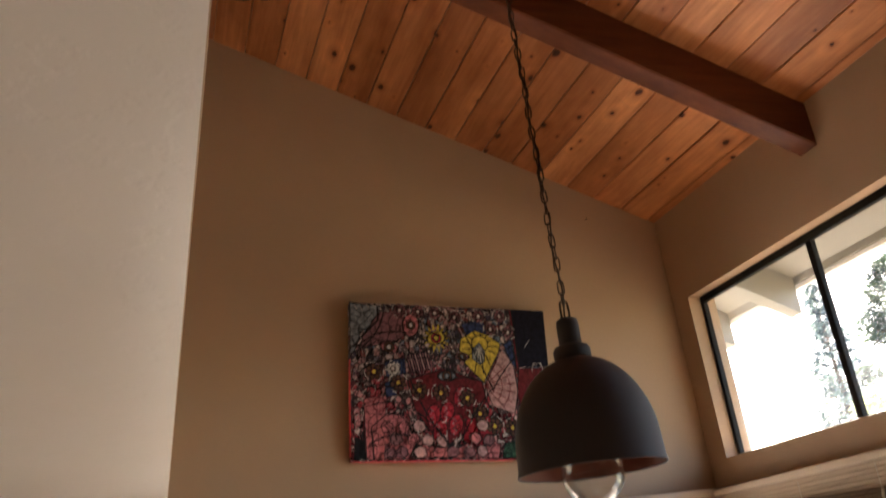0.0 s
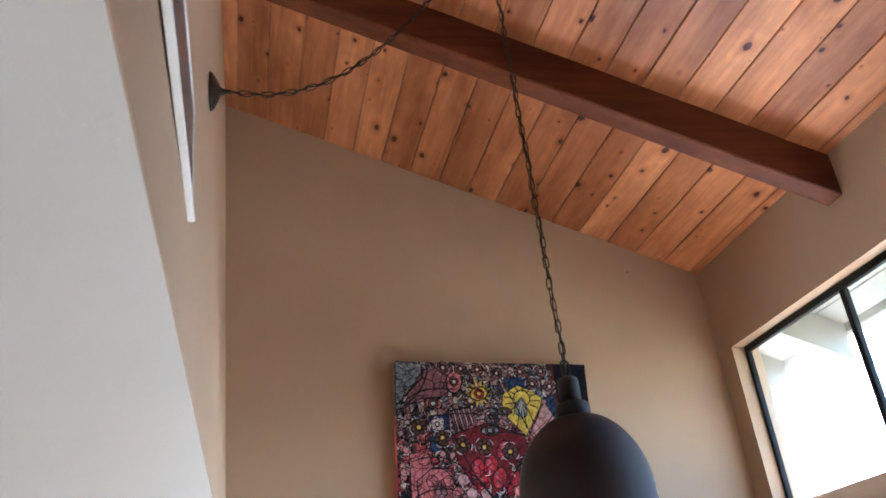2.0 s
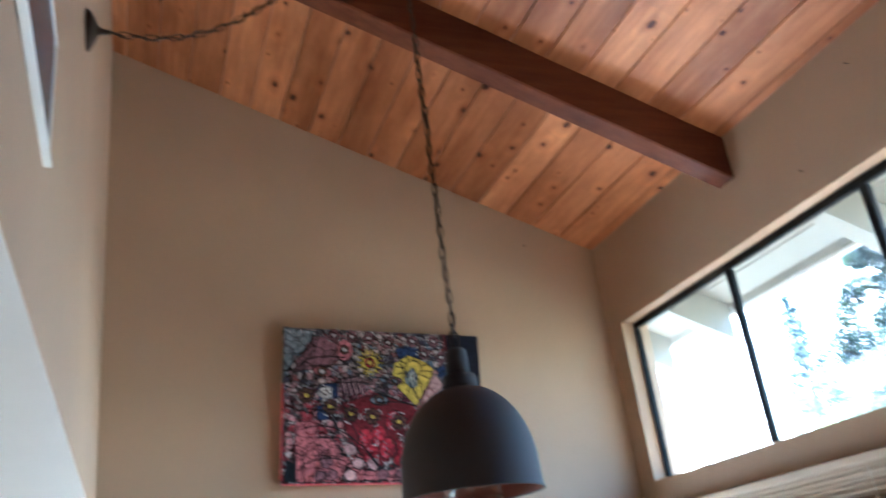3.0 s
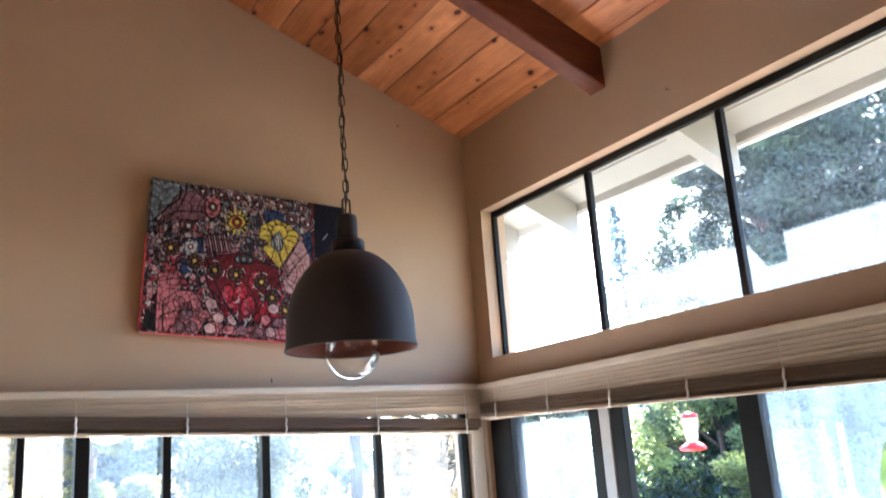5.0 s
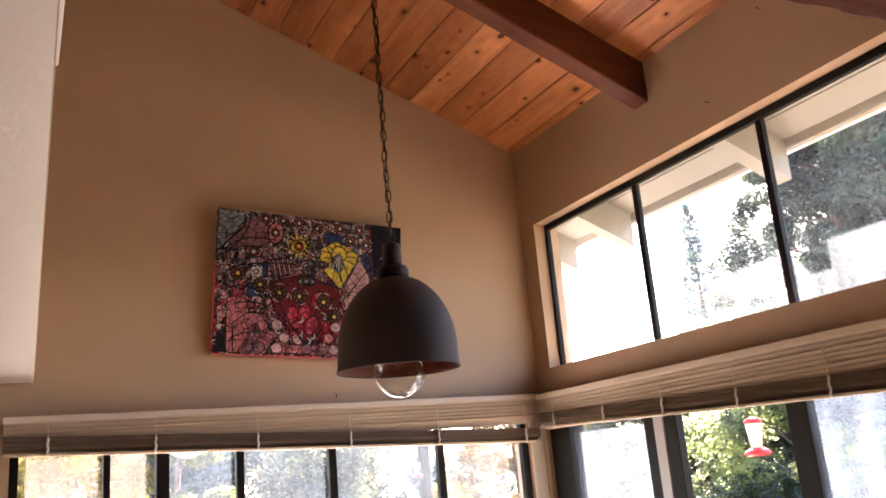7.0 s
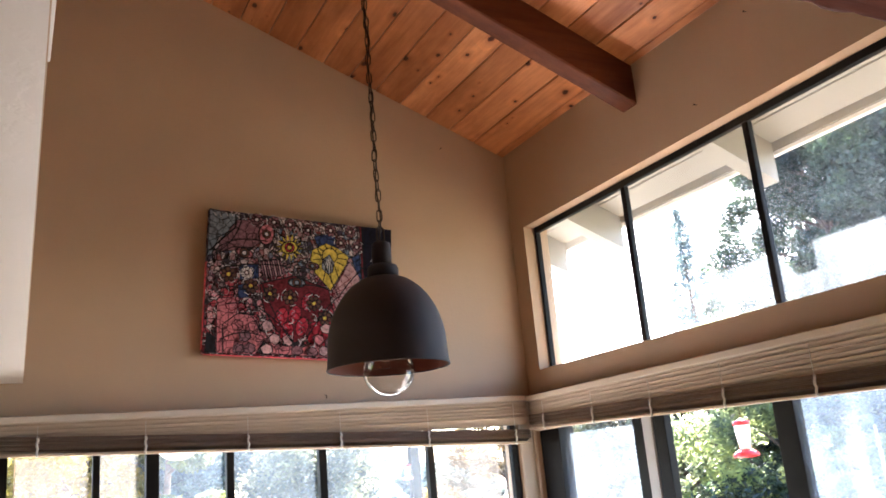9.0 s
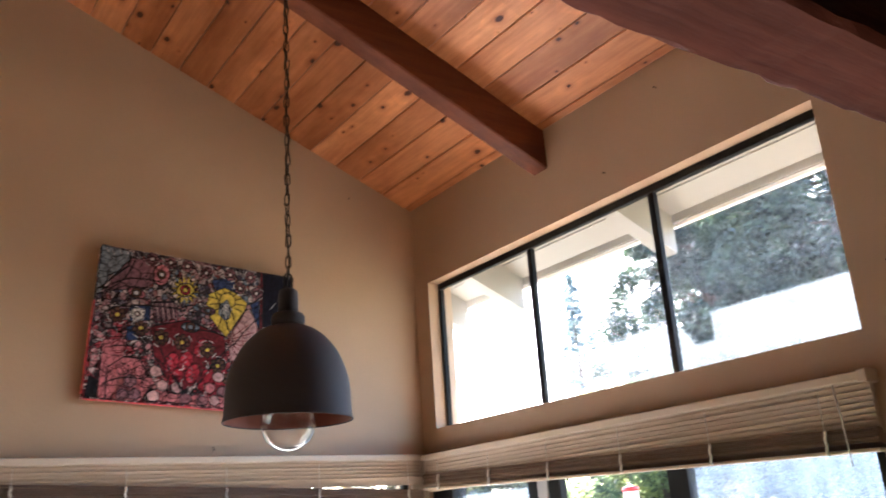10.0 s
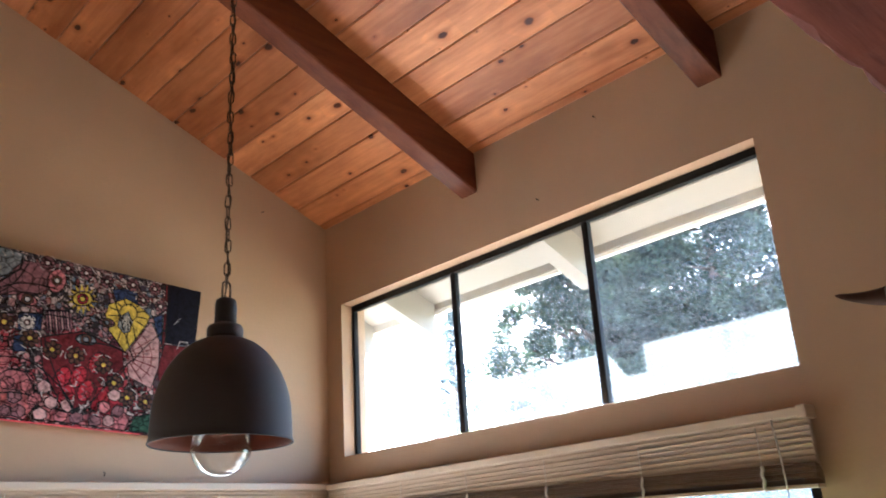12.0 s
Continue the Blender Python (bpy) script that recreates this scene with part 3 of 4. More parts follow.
part("end_bracket", box_bm((2.376, 0.0, -0.036), (2.406, 0.067, 0.004), 0.004), RAIL, east)


# ---- pendant lamp ----
LX, LY = 0.873, 1.905
lamp = empty("pendant_lamp", (LX, LY, 2.079), "charcoal dome pendant lamp with globe bulb on an iron chain", "pendant lamp")
outer = [(0.040, 0.229)]
for k in range(1, 15):
    a = math.pi / 2 * k / 14
    outer.append((0.040 + 0.134 * math.sin(a) ** 1.2, 0.026 + 0.203 * math.cos(a)))
outer += [(0.1752, 0.004), (0.176, -0.014), (0.1778, -0.023), (0.179, -0.028)]
shade = part("shade", lathe_bm(outer, 64), SHADE, lamp, "charcoal enamelled dome")
inner = [(r - 0.003, z - (0.003 if k < len(outer) - 3 else -0.0005)) for k, (r, z) in enumerate(outer)]
part("shade_lining", lathe_bm(inner, 64), COPPER, shade, "rust-red inside of the shade")
part("rim", lathe_bm([(0.1757, -0.027), (0.177, -0.0302), (0.179, -0.0302), (0.180, -0.0275), (0.179, -0.025)], 64), SHADE, shade)
collar = part("collar", lathe_bm([(0.026, 0.228), (0.043, 0.230), (0.047, 0.238), (0.047, 0.254), (0.042, 0.263), (0.03, 0.266), (0.026, 0.272)], 40, cap=True), SHADE, lamp)
socket = part("socket", lathe_bm([(0.0285, 0.264), (0.0285, 0.318), (0.026, 0.330), (0.018, 0.335), (0.008, 0.337)], 40, cap=True), SHADE, lamp)
bulb = [(0.012, 0.075)]
for k in range(2, 25):
    a = math.pi * k / 24
    bulb.append((max(0.0003, 0.067 * math.sin(a)), -0.039 + 0.067 * math.cos(a)))
bulb_ob = part("bulb", lathe_bm([(0.013, 0.085), (0.014, 0.045), (0.019, 0.034)] + bulb[2:], 40), BULB, lamp, "clear glass globe bulb")
bulb_ob.visible_shadow = False
part("bulb_base", lathe_bm([(0.0135, 0.04), (0.0145, 0.05), (0.0145, 0.12), (0.02, 0.125), (0.02, 0.2)], 20, cap=True), ALU, bulb_ob, "metal screw base")
part("filament", tube_bm([(0.006 * math.sin(k * 1.9), 0.006 * math.cos(k * 1.9), 0.01 - 0.0035 * k) for k in range(14)], 0.0007, 5), IRON, bulb_ob)
part("filament_stem", tube_bm([(0, 0, 0.045), (0, 0, 0.02), (0.002, 0, -0.012)], 0.0028, 8), BULB, bulb_ob)

# the lamp hangs a little askew from its chain
askew = Matrix.Translation((0, 0, 0.337)) @ Matrix.Rotation(radians(0.4), 4, Vector((0.4, 0.917, 0))) @ Matrix.Diagonal((0.96, 0.96, 1, 1)) @ Matrix.Translation((0, 0, -0.337))
for piece in (shade, collar, socket):
    piece.matrix_basis = askew @ piece.matrix_basis
bulb_ob.matrix_basis = askew @ Matrix.Translation((0, 0, 0.004)) @ Matrix.Diagonal((1.12, 1.12, 1.04, 1))


def link_bm(rad=0.0019, half=0.011, width=0.0075):
    bm = bmesh.new()
    path = []
    for k in range(14):
        a = 2 * math.pi * k / 14
        x, z = width * math.cos(a), width * math.sin(a)
        path.append(Vector((x, 0, z + (half if z > 0.0001 else -half if z < -0.0001 else 0))))
    rings = []
    for k, p in enumerate(path):
        d = (path[(k + 1) % 14] - path[k - 1]).normalized()
        nrm = Vector((0, 1, 0))
        o = d.cross(nrm)
        rings.append([bm.verts.new(p + (nrm * math.cos(q) + o * math.sin(q)) * rad) for q in (0, 1.26, 2.51, 3.77, 5.03)])
    for k in range(14):
        a, b = rings[k], rings[(k + 1) % 14]
        for j in range(5):
            f = bm.faces.new((a[j], a[(j + 1) % 5], b[(j + 1) % 5], b[j]))
            f.smooth = True
    return bm


HOOK = Vector((LX, LY, ceil_z(LX) - 0.05))
PLATE = Vector((-0.031, 1.93, 3.31))
first = part("chain_link", link_bm(), IRON, lamp)
first.matrix_basis = Matrix.Translation((0, 0, 0.337 + 0.016)) @ Matrix.Scale(1.5, 4)
step = 0.0315
z = 0.337 + 0.016 + 0.030
k = 0
while 2.079 + z < HOOK.z:
    again(first, Matrix.Translation((0.0015 * math.sin(k * 0.7), 0, z)) @ pose(0, 0, 0, 3 * math.sin(k), 3 * math.cos(k * 1.3), 45 + 90 * (k % 2) + 12 * math.sin(k * 0.9)), lamp)
    z += step
    k += 1


def swag(f):
    """From the wall plate, level at first, up to the hook."""
    p = PLATE + Vector((0.055, 0, 0))
    q = p.lerp(HOOK, f)
    q.z = p.z + (HOOK.z - p.z) * (0.05 * f + 0.95 * f ** 2.3) - 0.035 * math.sin(math.pi * min(1, f * 1.6)) * (1 - f)
    return q


pts = [swag(i / 200) for i in range(201)]
dist = [0.0]
for a, b in zip(pts, pts[1:]):
    dist.append(dist[-1] + (b - a).length)
j, want, k = 0, 0.01, 0
while want < dist[-1]:
    while dist[j] < want:
        j += 1
    d = (pts[min(j + 1, 200)] - pts[j - 1]).normalized()
    m = Matrix.Translation(pts[j] - lamp.location) @ d.to_track_quat("Z", "Y").to_matrix().to_4x4() @ pose(0, 0, 0, 0, 0, 45 + 90 * (k % 2))
    again(first, m, lamp)
    want += step
    k += 1
L = lamp.location
cord = [pts[i] - L + Vector((0, 0.004 * math.sin(i * 0.35), 0.004 * math.cos(i * 0.35))) for i in range(0, 201, 3)]
part("cord", tube_bm(cord, 0.0022, 6), IRON, lamp, "dark cord woven through the chain")
down = [Vector((0.004 * math.sin(i * 1.1), 0.004 * math.cos(i * 1.1), HOOK.z - L.z - i * (HOOK.z - L.z - 0.335) / 50)) for i in range(51)]
part("cord", tube_bm(down, 0.0022, 6), IRON, lamp)
part("hook", tube_bm([(0, 0, HOOK.z - L.z + 0.05), (0, 0, HOOK.z - L.z + 0.02), (0.012, 0, HOOK.z - L.z + 0.008), (0.008, 0, HOOK.z - L.z - 0.008), (-0.006, 0, HOOK.z - L.z - 0.008)], 0.0028, 8), IRON, lamp)
plate = part("wall_plate", lathe_bm([(0.056, 0.0), (0.055, 0.006), (0.048, 0.012), (0.03, 0.022), (0.012, 0.03), (0.007, 0.045), (0.006, 0.058)], 40, cap=True), IRON, lamp, "dark bronze round wall plate")
plate.matrix_basis = Matrix.Translation(PLATE - L) @ pose(0, 0, 0, 0, 90, 0)


# ---- painting ----
def flat(name, rgb, rough=0.5, lines=0.85):
    m = paint(name, rgb, rough, 0.2, 0.25, 90)
    nt, nd, lk, b = tree_of(m)
    src = b.inputs["Base Color"].links[0].from_socket
    v = coords(nt)
    sp = noise_node(nt, v, 45, 5, 0.65)
    b.inputs["Specular IOR Level"].default_value = 0.12
    col = mixc(nt, src, ramp(nt, sp.outputs[0], [(0.32, (0.35, 0.33, 0.35)), (0.5, (1, 1, 1)), (0.72, (1.5, 1.5, 1.5))]).outputs[0], 1.0, "MULTIPLY")
    e = nd.new("ShaderNodeTexVoronoi")
    e.feature = "DISTANCE_TO_EDGE"
    e.inputs["Scale"].default_value = 30
    wv = nd.new("ShaderNodeVectorMath")
    wv.operation = "MULTIPLY_ADD"
    wv.inputs[1].default_value = (0.04, 0.04, 0.04)
    lk.new(noise_node(nt, v, 12, 2).outputs["Color"], wv.inputs[0])
    lk.new(v.outputs[0], wv.inputs[2])
    lk.new(wv.outputs[0], e.inputs["Vector"])
    if lines:
        col = mixc(nt, col, ramp(nt, e.outputs["Distance"], [(0.03, (0.08, 0.07, 0.08)), (0.075, (1, 1, 1))]).outputs[0], lines, "MULTIPLY")
    lk.new(col, b.inputs["Base Color"])
    return m


PINK, RED, DKRED = flat("paint_pink", (0.52, 0.17, 0.19)), flat("paint_red", (0.42, 0.03, 0.05)), flat("paint_dark_red", (0.15, 0.018, 0.025), 0.5, 0.25)
YEL, BLUE, BLACK = flat("paint_yellow", (0.62, 0.46, 0.07), 0.5, 0.0), flat("paint_blue", (0.035, 0.055, 0.14)), flat("paint_black", (0.012, 0.012, 0.015), 0.5, 0.0)
WHT, GREY, GREEN = flat("paint_white", (0.62, 0.58, 0.56), 0.5, 0.0), flat("paint_grey_blue", (0.22, 0.25, 0.28)), flat("paint_green", (0.03, 0.08, 0.05))
PALE = flat("paint_pale_pink", (0.50, 0.30, 0.30), 0.5, 0.0)
BROWN, NAVY, MAUVE, EDGE = flat("paint_brown", (0.11, 0.05, 0.035), 0.5, 0.0), flat("paint_navy", (0.007, 0.007, 0.016), 0.6, 0.2), flat("paint_mauve", (0.26, 0.12, 0.14)), flat("paint_edge", (0.75, 0.10, 0.14), 0.5, 0.0)


def mosaic(name):
    """The painting's busy ground: small cells with dark outlines, colours drifting across the canvas."""
    m = mat(name, (0.3, 0.1, 0.1), 0.6)
    nt, nd, lk, b = tree_of(m)
    b.inputs["Specular IOR Level"].default_value = 0.12
    v = coords(nt)
    wob = noise_node(nt, v, 9, 3)
    add = nd.new("ShaderNodeVectorMath")
    add.operation = "MULTIPLY_ADD"
    add.inputs[1].default_value = (0.05, 0.05, 0.05)
    lk.new(wob.outputs["Color"], add.inputs[0])
    lk.new(v.outputs[0], add.inputs[2])
    e = nd.new("ShaderNodeTexVoronoi")
    e.feature = "DISTANCE_TO_EDGE"
    e.inputs["Scale"].default_value = 40
    c = nd.new("ShaderNodeTexVoronoi")
    c.inputs["Scale"].default_value = 40
    lk.new(add.outputs[0], e.inputs["Vector"])
    lk.new(add.outputs[0], c.inputs["Vector"])
    sep = nd.new("ShaderNodeSeparateColor")
    lk.new(c.outputs["Color"], sep.inputs[0])
    lower = ramp(nt, sep.outputs[0], [(0.0, (0.13, 0.016, 0.025)), (0.25, (0.42, 0.06, 0.08)), (0.5, (0.62, 0.27, 0.29)), (0.72, (0.09, 0.06, 0.07)), (0.84, (0.70, 0.55, 0.54))])
    upper = ramp(nt, sep.outputs[0], [(0.0, (0.06, 0.05, 0.08)), (0.24, (0.36, 0.20, 0.21)), (0.46, (0.15, 0.20, 0.27)), (0.64, (0.62, 0.48, 0.46)), (0.86, (0.22, 0.06, 0.06))])
    for r in (lower, upper):
        r.color_ramp.interpolation = "CONSTANT"
    tc = nd.new("ShaderNodeSeparateXYZ")
    lk.new(v.outputs[0], tc.inputs[0])
    big = noise_node(nt, v, 5, 2)
    f = ramp(nt, calc(nt, "ADD", calc(nt, "MULTIPLY", tc.outputs[2], 2.0), big.outputs[0]), [(0.42, (0, 0, 0)), (0.72, (1, 1, 1))])
    col = mixc(nt, lower.outputs[0], upper.outputs[0], f.outputs[0])
    line = ramp(nt, e.outputs["Distance"], [(0.05, (0.02, 0.02, 0.02)), (0.10, (1, 1, 1))])
    col = mixc(nt, col, line.outputs[0], 1.0, "MULTIPLY")
    for scale, shade_, width in ((16, (0.05, 0.035, 0.04), 0.018), (23, (0.46, 0.40, 0.39), 0.011), (11, (0.03, 0.025, 0.03), 0.016)):
        loop = calc(nt, "ABSOLUTE", calc(nt, "SUBTRACT", noise_node(nt, v, scale, 1.5).outputs[0], 0.5))
        scribble = ramp(nt, loop, [(width * 0.6, (1, 1, 1)), (width, (0, 0, 0))])
        col = mixc(nt, col, shade_, scribble.outputs[0])
    sp = noise_node(nt, v, 150, 3)
    col = mixc(nt, col, ramp(nt, sp.outputs[0], [(0.4, (0.6, 0.6, 0.6)), (0.65, (1.3, 1.3, 1.3))]).outputs[0], 1.0, "MULTIPLY")
    lk.new(col, b.inputs["Base Color"])
    bump(nt, sp.outputs[0], 0.2, 0.002)
    return m


PWD, PHT = 0.911, 0.672
pic = empty("painting", (0, 0, 0), "crooked unframed painting of dense red, pink and yellow patterns", "painting")
canvas = part("canvas", box_bm((-PWD / 2, 0.001, -PHT / 2), (PWD / 2, 0.043, PHT / 2), 0.003), mosaic("painted_canvas"), pic)
part("canvas_edge", box_bm((-PWD / 2 + 0.01, 0.003, -PHT / 2 - 0.002), (PWD * 0.28, 0.036, -PHT / 2 + 0.001), 0.0008), EDGE, canvas, "pink-red painted lower edge")
part("canvas_edge", box_bm((-PWD / 2 - 0.002, 0.003, -PHT / 2 + 0.02), (-PWD / 2 + 0.001, 0.036, PHT / 2 - 0.25), 0.0008), EDGE, canvas)
layer = [0.0]


def blob(pts, material, name="brush_shape"):
    """A flat painted shape on the canvas; pts run from 0 to 1 from the upper left corner."""
    layer[0] += 0.00002
    bm = bmesh.new()
    vs = [bm.verts.new((-PWD / 2 + PWD * u, 0.0005 - layer[0], PHT / 2 - PHT * w)) for u, w in pts]
    f = bm.faces.new(vs)
    f.normal_update()
    if f.normal.y > 0:
        f.normal_flip()
    shape = part(name, bm, material, pic)
    if material is not BLACK and material is not WHT and max(p[0] for p in pts) - min(p[0] for p in pts) > 0.022:
        stroke([*pts, pts[0]], 0.0042, BLACK)
    return shape


def disc(u, w, r, material, n=18, sq=1.0, rot=0.0):
    a = PWD / PHT
    return blob([(u + r * (math.cos(t) * math.cos(rot) - sq * math.sin(t) * math.sin(rot)), w + a * r * (math.cos(t) * math.sin(rot) + sq * math.sin(t) * math.cos(rot)))
                 for t in [2 * math.pi * k / n for k in range(n)]], material)


def stroke(pts, width, material):
    bm = bmesh.new()
    layer[0] += 0.00002
    P = [Vector((-PWD / 2 + PWD * u, 0.0004 - layer[0], PHT / 2 - PHT * w)) for u, w in pts]
    prev = None
    for i, p in enumerate(P):
        d = (P[min(i + 1, len(P) - 1)] - P[max(0, i - 1)]).normalized()
        o = Vector((d.z, 0, -d.x)) * width / 2
        cur = (bm.verts.new(p + o), bm.verts.new(p - o))
        if prev:
            bm.faces.new((prev[0], prev[1], cur[1], cur[0]))
        prev = cur
    return part("brush_stroke", bm, material, pic)


def arc(u, w, r, a0, a1, n=10):
    return [(u + r * math.cos(a0 + (a1 - a0) * k / n), w + r * PWD / PHT * math.sin(a0 + (a1 - a0) * k / n)) for k in range(n + 1)]


# large fields
blob([(0.0, 0.0), (0.15, 0.02), (0.13, 0.12), (0.05, 0.2), (0.02, 0.32), (0.0, 0.33)], GREY)
blob([(0.14, 0.06), (0.3, 0.03), (0.33, 0.14), (0.22, 0.25), (0.05, 0.3), (0.06, 0.22)], MAUVE)
blob([(0.82, 0.005), (0.995, 0.005), (0.998, 0.39), (0.84, 0.40)], NAVY)
blob([(0.84, 0.41), (0.998, 0.40), (0.998, 0.80), (0.86, 0.78), (0.82, 0.58)], DKRED)
blob([(0.808, 0.01), (0.822, 0.01), (0.845, 0.40), (0.828, 0.42)], DKRED)
blob([(0.06, 0.62), (0.17, 0.6), (0.16, 0.72), (0.22, 0.7), (0.27, 0.75), (0.3, 0.9), (0.26, 0.99), (0.07, 0.99)], PINK)
blob([(0.3, 0.98), (0.33, 0.9), (0.5, 0.93), (0.62, 0.85), (0.72, 0.9), (0.7, 0.99)], PINK)
blob([(0.02, 0.85), (0.06, 0.88), (0.07, 0.99), (0.01, 0.99)], BLACK)
blob([(0.27, 0.5), (0.45, 0.42), (0.64, 0.5), (0.66, 0.62), (0.56, 0.82), (0.46, 0.9), (0.37, 0.82), (0.3, 0.68)], DKRED)
stroke([(0.27, 0.5), (0.45, 0.42), (0.64, 0.5), (0.66, 0.62), (0.56, 0.82), (0.46, 0.9), (0.37, 0.82), (0.3, 0.68), (0.27, 0.5)], 0.006, BLACK)
for zx, zy in ((0.38, 0.68), (0.45, 0.66), (0.52, 0.56), (0.41, 0.78), (0.49, 0.74)):
    disc(zx + 0.01, zy + 0.04, 0.034, RED, 14, 1.5, 0.3)
    stroke([(zx + (0.012 if q % 2 else -0.008), zy + 0.016 * q) for q in range(7)], 0.0035, GREY)
for q in range(26):
    t = q * 0.24
    stroke([(0.02 + 0.03 * q, 0.02 + 0.012 * math.sin(q * 2.1)), (0.035 + 0.03 * q, 0.045 + 0.012 * math.sin(q * 1.7))], 0.0028, WHT)
blob([(0.55, 0.75), (0.66, 0.7), (0.7, 0.84), (0.62, 0.93), (0.53, 0.88)], RED)
blob([(0.74, 0.9), (0.86, 0.85), (0.99, 0.9), (0.99, 0.99), (0.72, 0.99)], GREEN)
blob([(0.655, 0.53), (0.755, 0.28), (0.81, 0.38), (0.825, 0.56), (0.80, 0.71), (0.69, 0.66)], PALE)
for a in range(7):
    t = -1.1 + a * 0.33
    stroke([(0.655, 0.53), (0.655 + 0.155 * math.cos(t), 0.53 + 0.19 * math.sin(t))], 0.004, DKRED)
for r in (0.05, 0.09, 0.13):
    stroke(arc(0.655, 0.53, r, -1.0, 0.8), 0.0035, DKRED)
blob([(0.55, 0.12), (0.66, 0.08), (0.7, 0.2), (0.6, 0.26)], BLUE)
blob([(0.765, 0.25), (0.81, 0.22), (0.825, 0.42), (0.80, 0.37)], BLUE)
blob([(0.16, 0.38), (0.26, 0.36), (0.265, 0.46), (0.17, 0.48)], BLUE)
blob([(0.16, 0.52), (0.21, 0.50), (0.215, 0.60), (0.165, 0.61)], BLUE)
# sun flower
blob([(0.545, 0.22), (0.62, 0.16), (0.69, 0.19), (0.748, 0.245), (0.738, 0.30), (0.652, 0.505), (0.56, 0.385), (0.535, 0.29)], YEL)
disc(0.642, 0.25, 0.042, YEL, 20)
blob([(0.60, 0.29), (0.64, 0.24), (0.665, 0.30), (0.66, 0.37), (0.635, 0.39), (0.60, 0.35)], GREY)
for a in range(13):
    t = a * 2 * math.pi / 13
    stroke([(0.642 + 0.044 * math.cos(t), 0.265 + 0.06 * math.sin(t)), (0.642 + 0.095 * math.cos(t), 0.265 + (0.19 if 0.8 < t < 2.4 else 0.11) * math.sin(t))], 0.0048, BLACK)
stroke(arc(0.642, 0.25, 0.042, 0, 6.28, 20), 0.005, BLACK)
for a in range(9):
    t = 0.4 + a * 0.25
    stroke([(0.637, 0.27), (0.637 + 0.035 * math.cos(t), 0.27 + 0.1 * math.sin(t))], 0.003, BLACK if a % 2 else WHT)


def ringed(u, w, r, base, mid, heart, sq=0.55, rot=0.0):
    disc(u, w, r, BLACK, 16, sq, rot)
    disc(u, w, r * 0.88, base, 16, sq, rot)
    disc(u, w, r * 0.5, mid, 14)
    disc(u, w, r * 0.32, BLACK, 12)
    disc(u, w, r * 0.2, heart, 10)


# star with a round heart and almond rings
for a in range(14):
    t = a * 2 * math.pi / 14
    blob([(0.42 + 0.04 * math.cos(t - 0.2), 0.22 + 0.055 * math.sin(t - 0.2)), (0.42 + 0.072 * math.cos(t), 0.22 + 0.10 * math.sin(t)), (0.42 + 0.04 * math.cos(t + 0.2), 0.22 + 0.055 * math.sin(t + 0.2))], YEL)
ringed(0.42, 0.22, 0.052, YEL, RED, YEL, 0.7, -0.3)
ringed(0.185, 0.29, 0.05, PINK, BROWN, WHT, 0.55, 0.2)
ringed(0.295, 0.14, 0.045, PINK, BROWN, WHT, 1.4, 0.1)
ringed(0.545, 0.34, 0.042, MAUVE, BROWN, GREY)
ringed(0.465, 0.47, 0.05, GREY, BROWN, GREY)


def blossom(u, w, r, petals=7, col=BROWN, heart=YEL):
    for k in range(petals):
        t = 2 * math.pi * k / petals + u * 9
        disc(u + r * 0.56 * math.cos(t), w + r * 0.75 * math.sin(t), r * 0.42, BLACK, 10, 0.75, t)
        disc(u + r * 0.55 * math.cos(t), w + r * 0.73 * math.sin(t), r * 0.36, col, 10, 0.75, t)
        if k % 2 == 0:
            stroke(arc(u, w, r * 1.02, t - 0.3, t + 0.35, 4), 0.003, WHT)
    disc(u, w, r * 0.36, DKRED, 12)
    disc(u, w, r * 0.22, heart, 10)


for u, w in ((0.11, 0.45), (0.225, 0.52), (0.325, 0.565), (0.43, 0.58), (0.56, 0.61), (0.62, 0.71), (0.69, 0.79), (0.78, 0.80)):
    blossom(u, w, 0.045)
blossom(0.20, 0.43, 0.035, 10, WHT, WHT)
for u, w in ((0.24, 0.045), (0.33, 0.05), (0.415, 0.055), (0.515, 0.08), (0.64, 0.065), (0.70, 0.15), (0.75, 0.06), (0.79, 0.17)):
    blossom(u, w, 0.036, 8, MAUVE, WHT)
blob([(0.265, 0.34), (0.37, 0.31), (0.395, 0.42), (0.285, 0.46)], NAVY)
for k in range(9):
    stroke([(0.27 + k * 0.0125, 0.345 - k * 0.003), (0.29 + k * 0.0125, 0.455 - k * 0.004)], 0.0055, PALE if k % 2 else MAUVE)
# bold outlines and pale cells at the lower left
stroke([(0.13, 0.03), (0.13, 0.12), (0.06, 0.22), (0.01, 0.3)], 0.008, BLACK)
stroke([(0.02, 0.34), (0.12, 0.26), (0.3, 0.24), (0.38, 0.3)], 0.005, BLACK)
stroke([(0.1, 0.99), (0.09, 0.8), (0.16, 0.72), (0.25, 0.72)], 0.006, BLACK)
stroke(arc(0.13, 0.66, 0.03, 0, 8, 16), 0.005, DKRED)
rp = random.Random(3)
for gx in range(7):
    for gy in range(3):
        u = 0.17 + gx * 0.075 + 0.037 * (gy % 2) + rp.uniform(-0.012, 0.012)
        w = 0.80 + gy * 0.075 + rp.uniform(-0.012, 0.012)
        if 0.36 < u < 0.56 and w < 0.88:
            continue
        ring = [(u + 0.033 * math.cos(t + 0.3) * rp.uniform(0.8, 1.15), min(0.985, w + 0.042 * math.sin(t + 0.3) * rp.uniform(0.8, 1.15))) for t in [math.pi / 3 * k for k in range(6)]]
        blob(ring, rp.choice((PINK, PINK, PALE, MAUVE)))
        stroke(ring + ring[:1], 0.0045, BLACK)
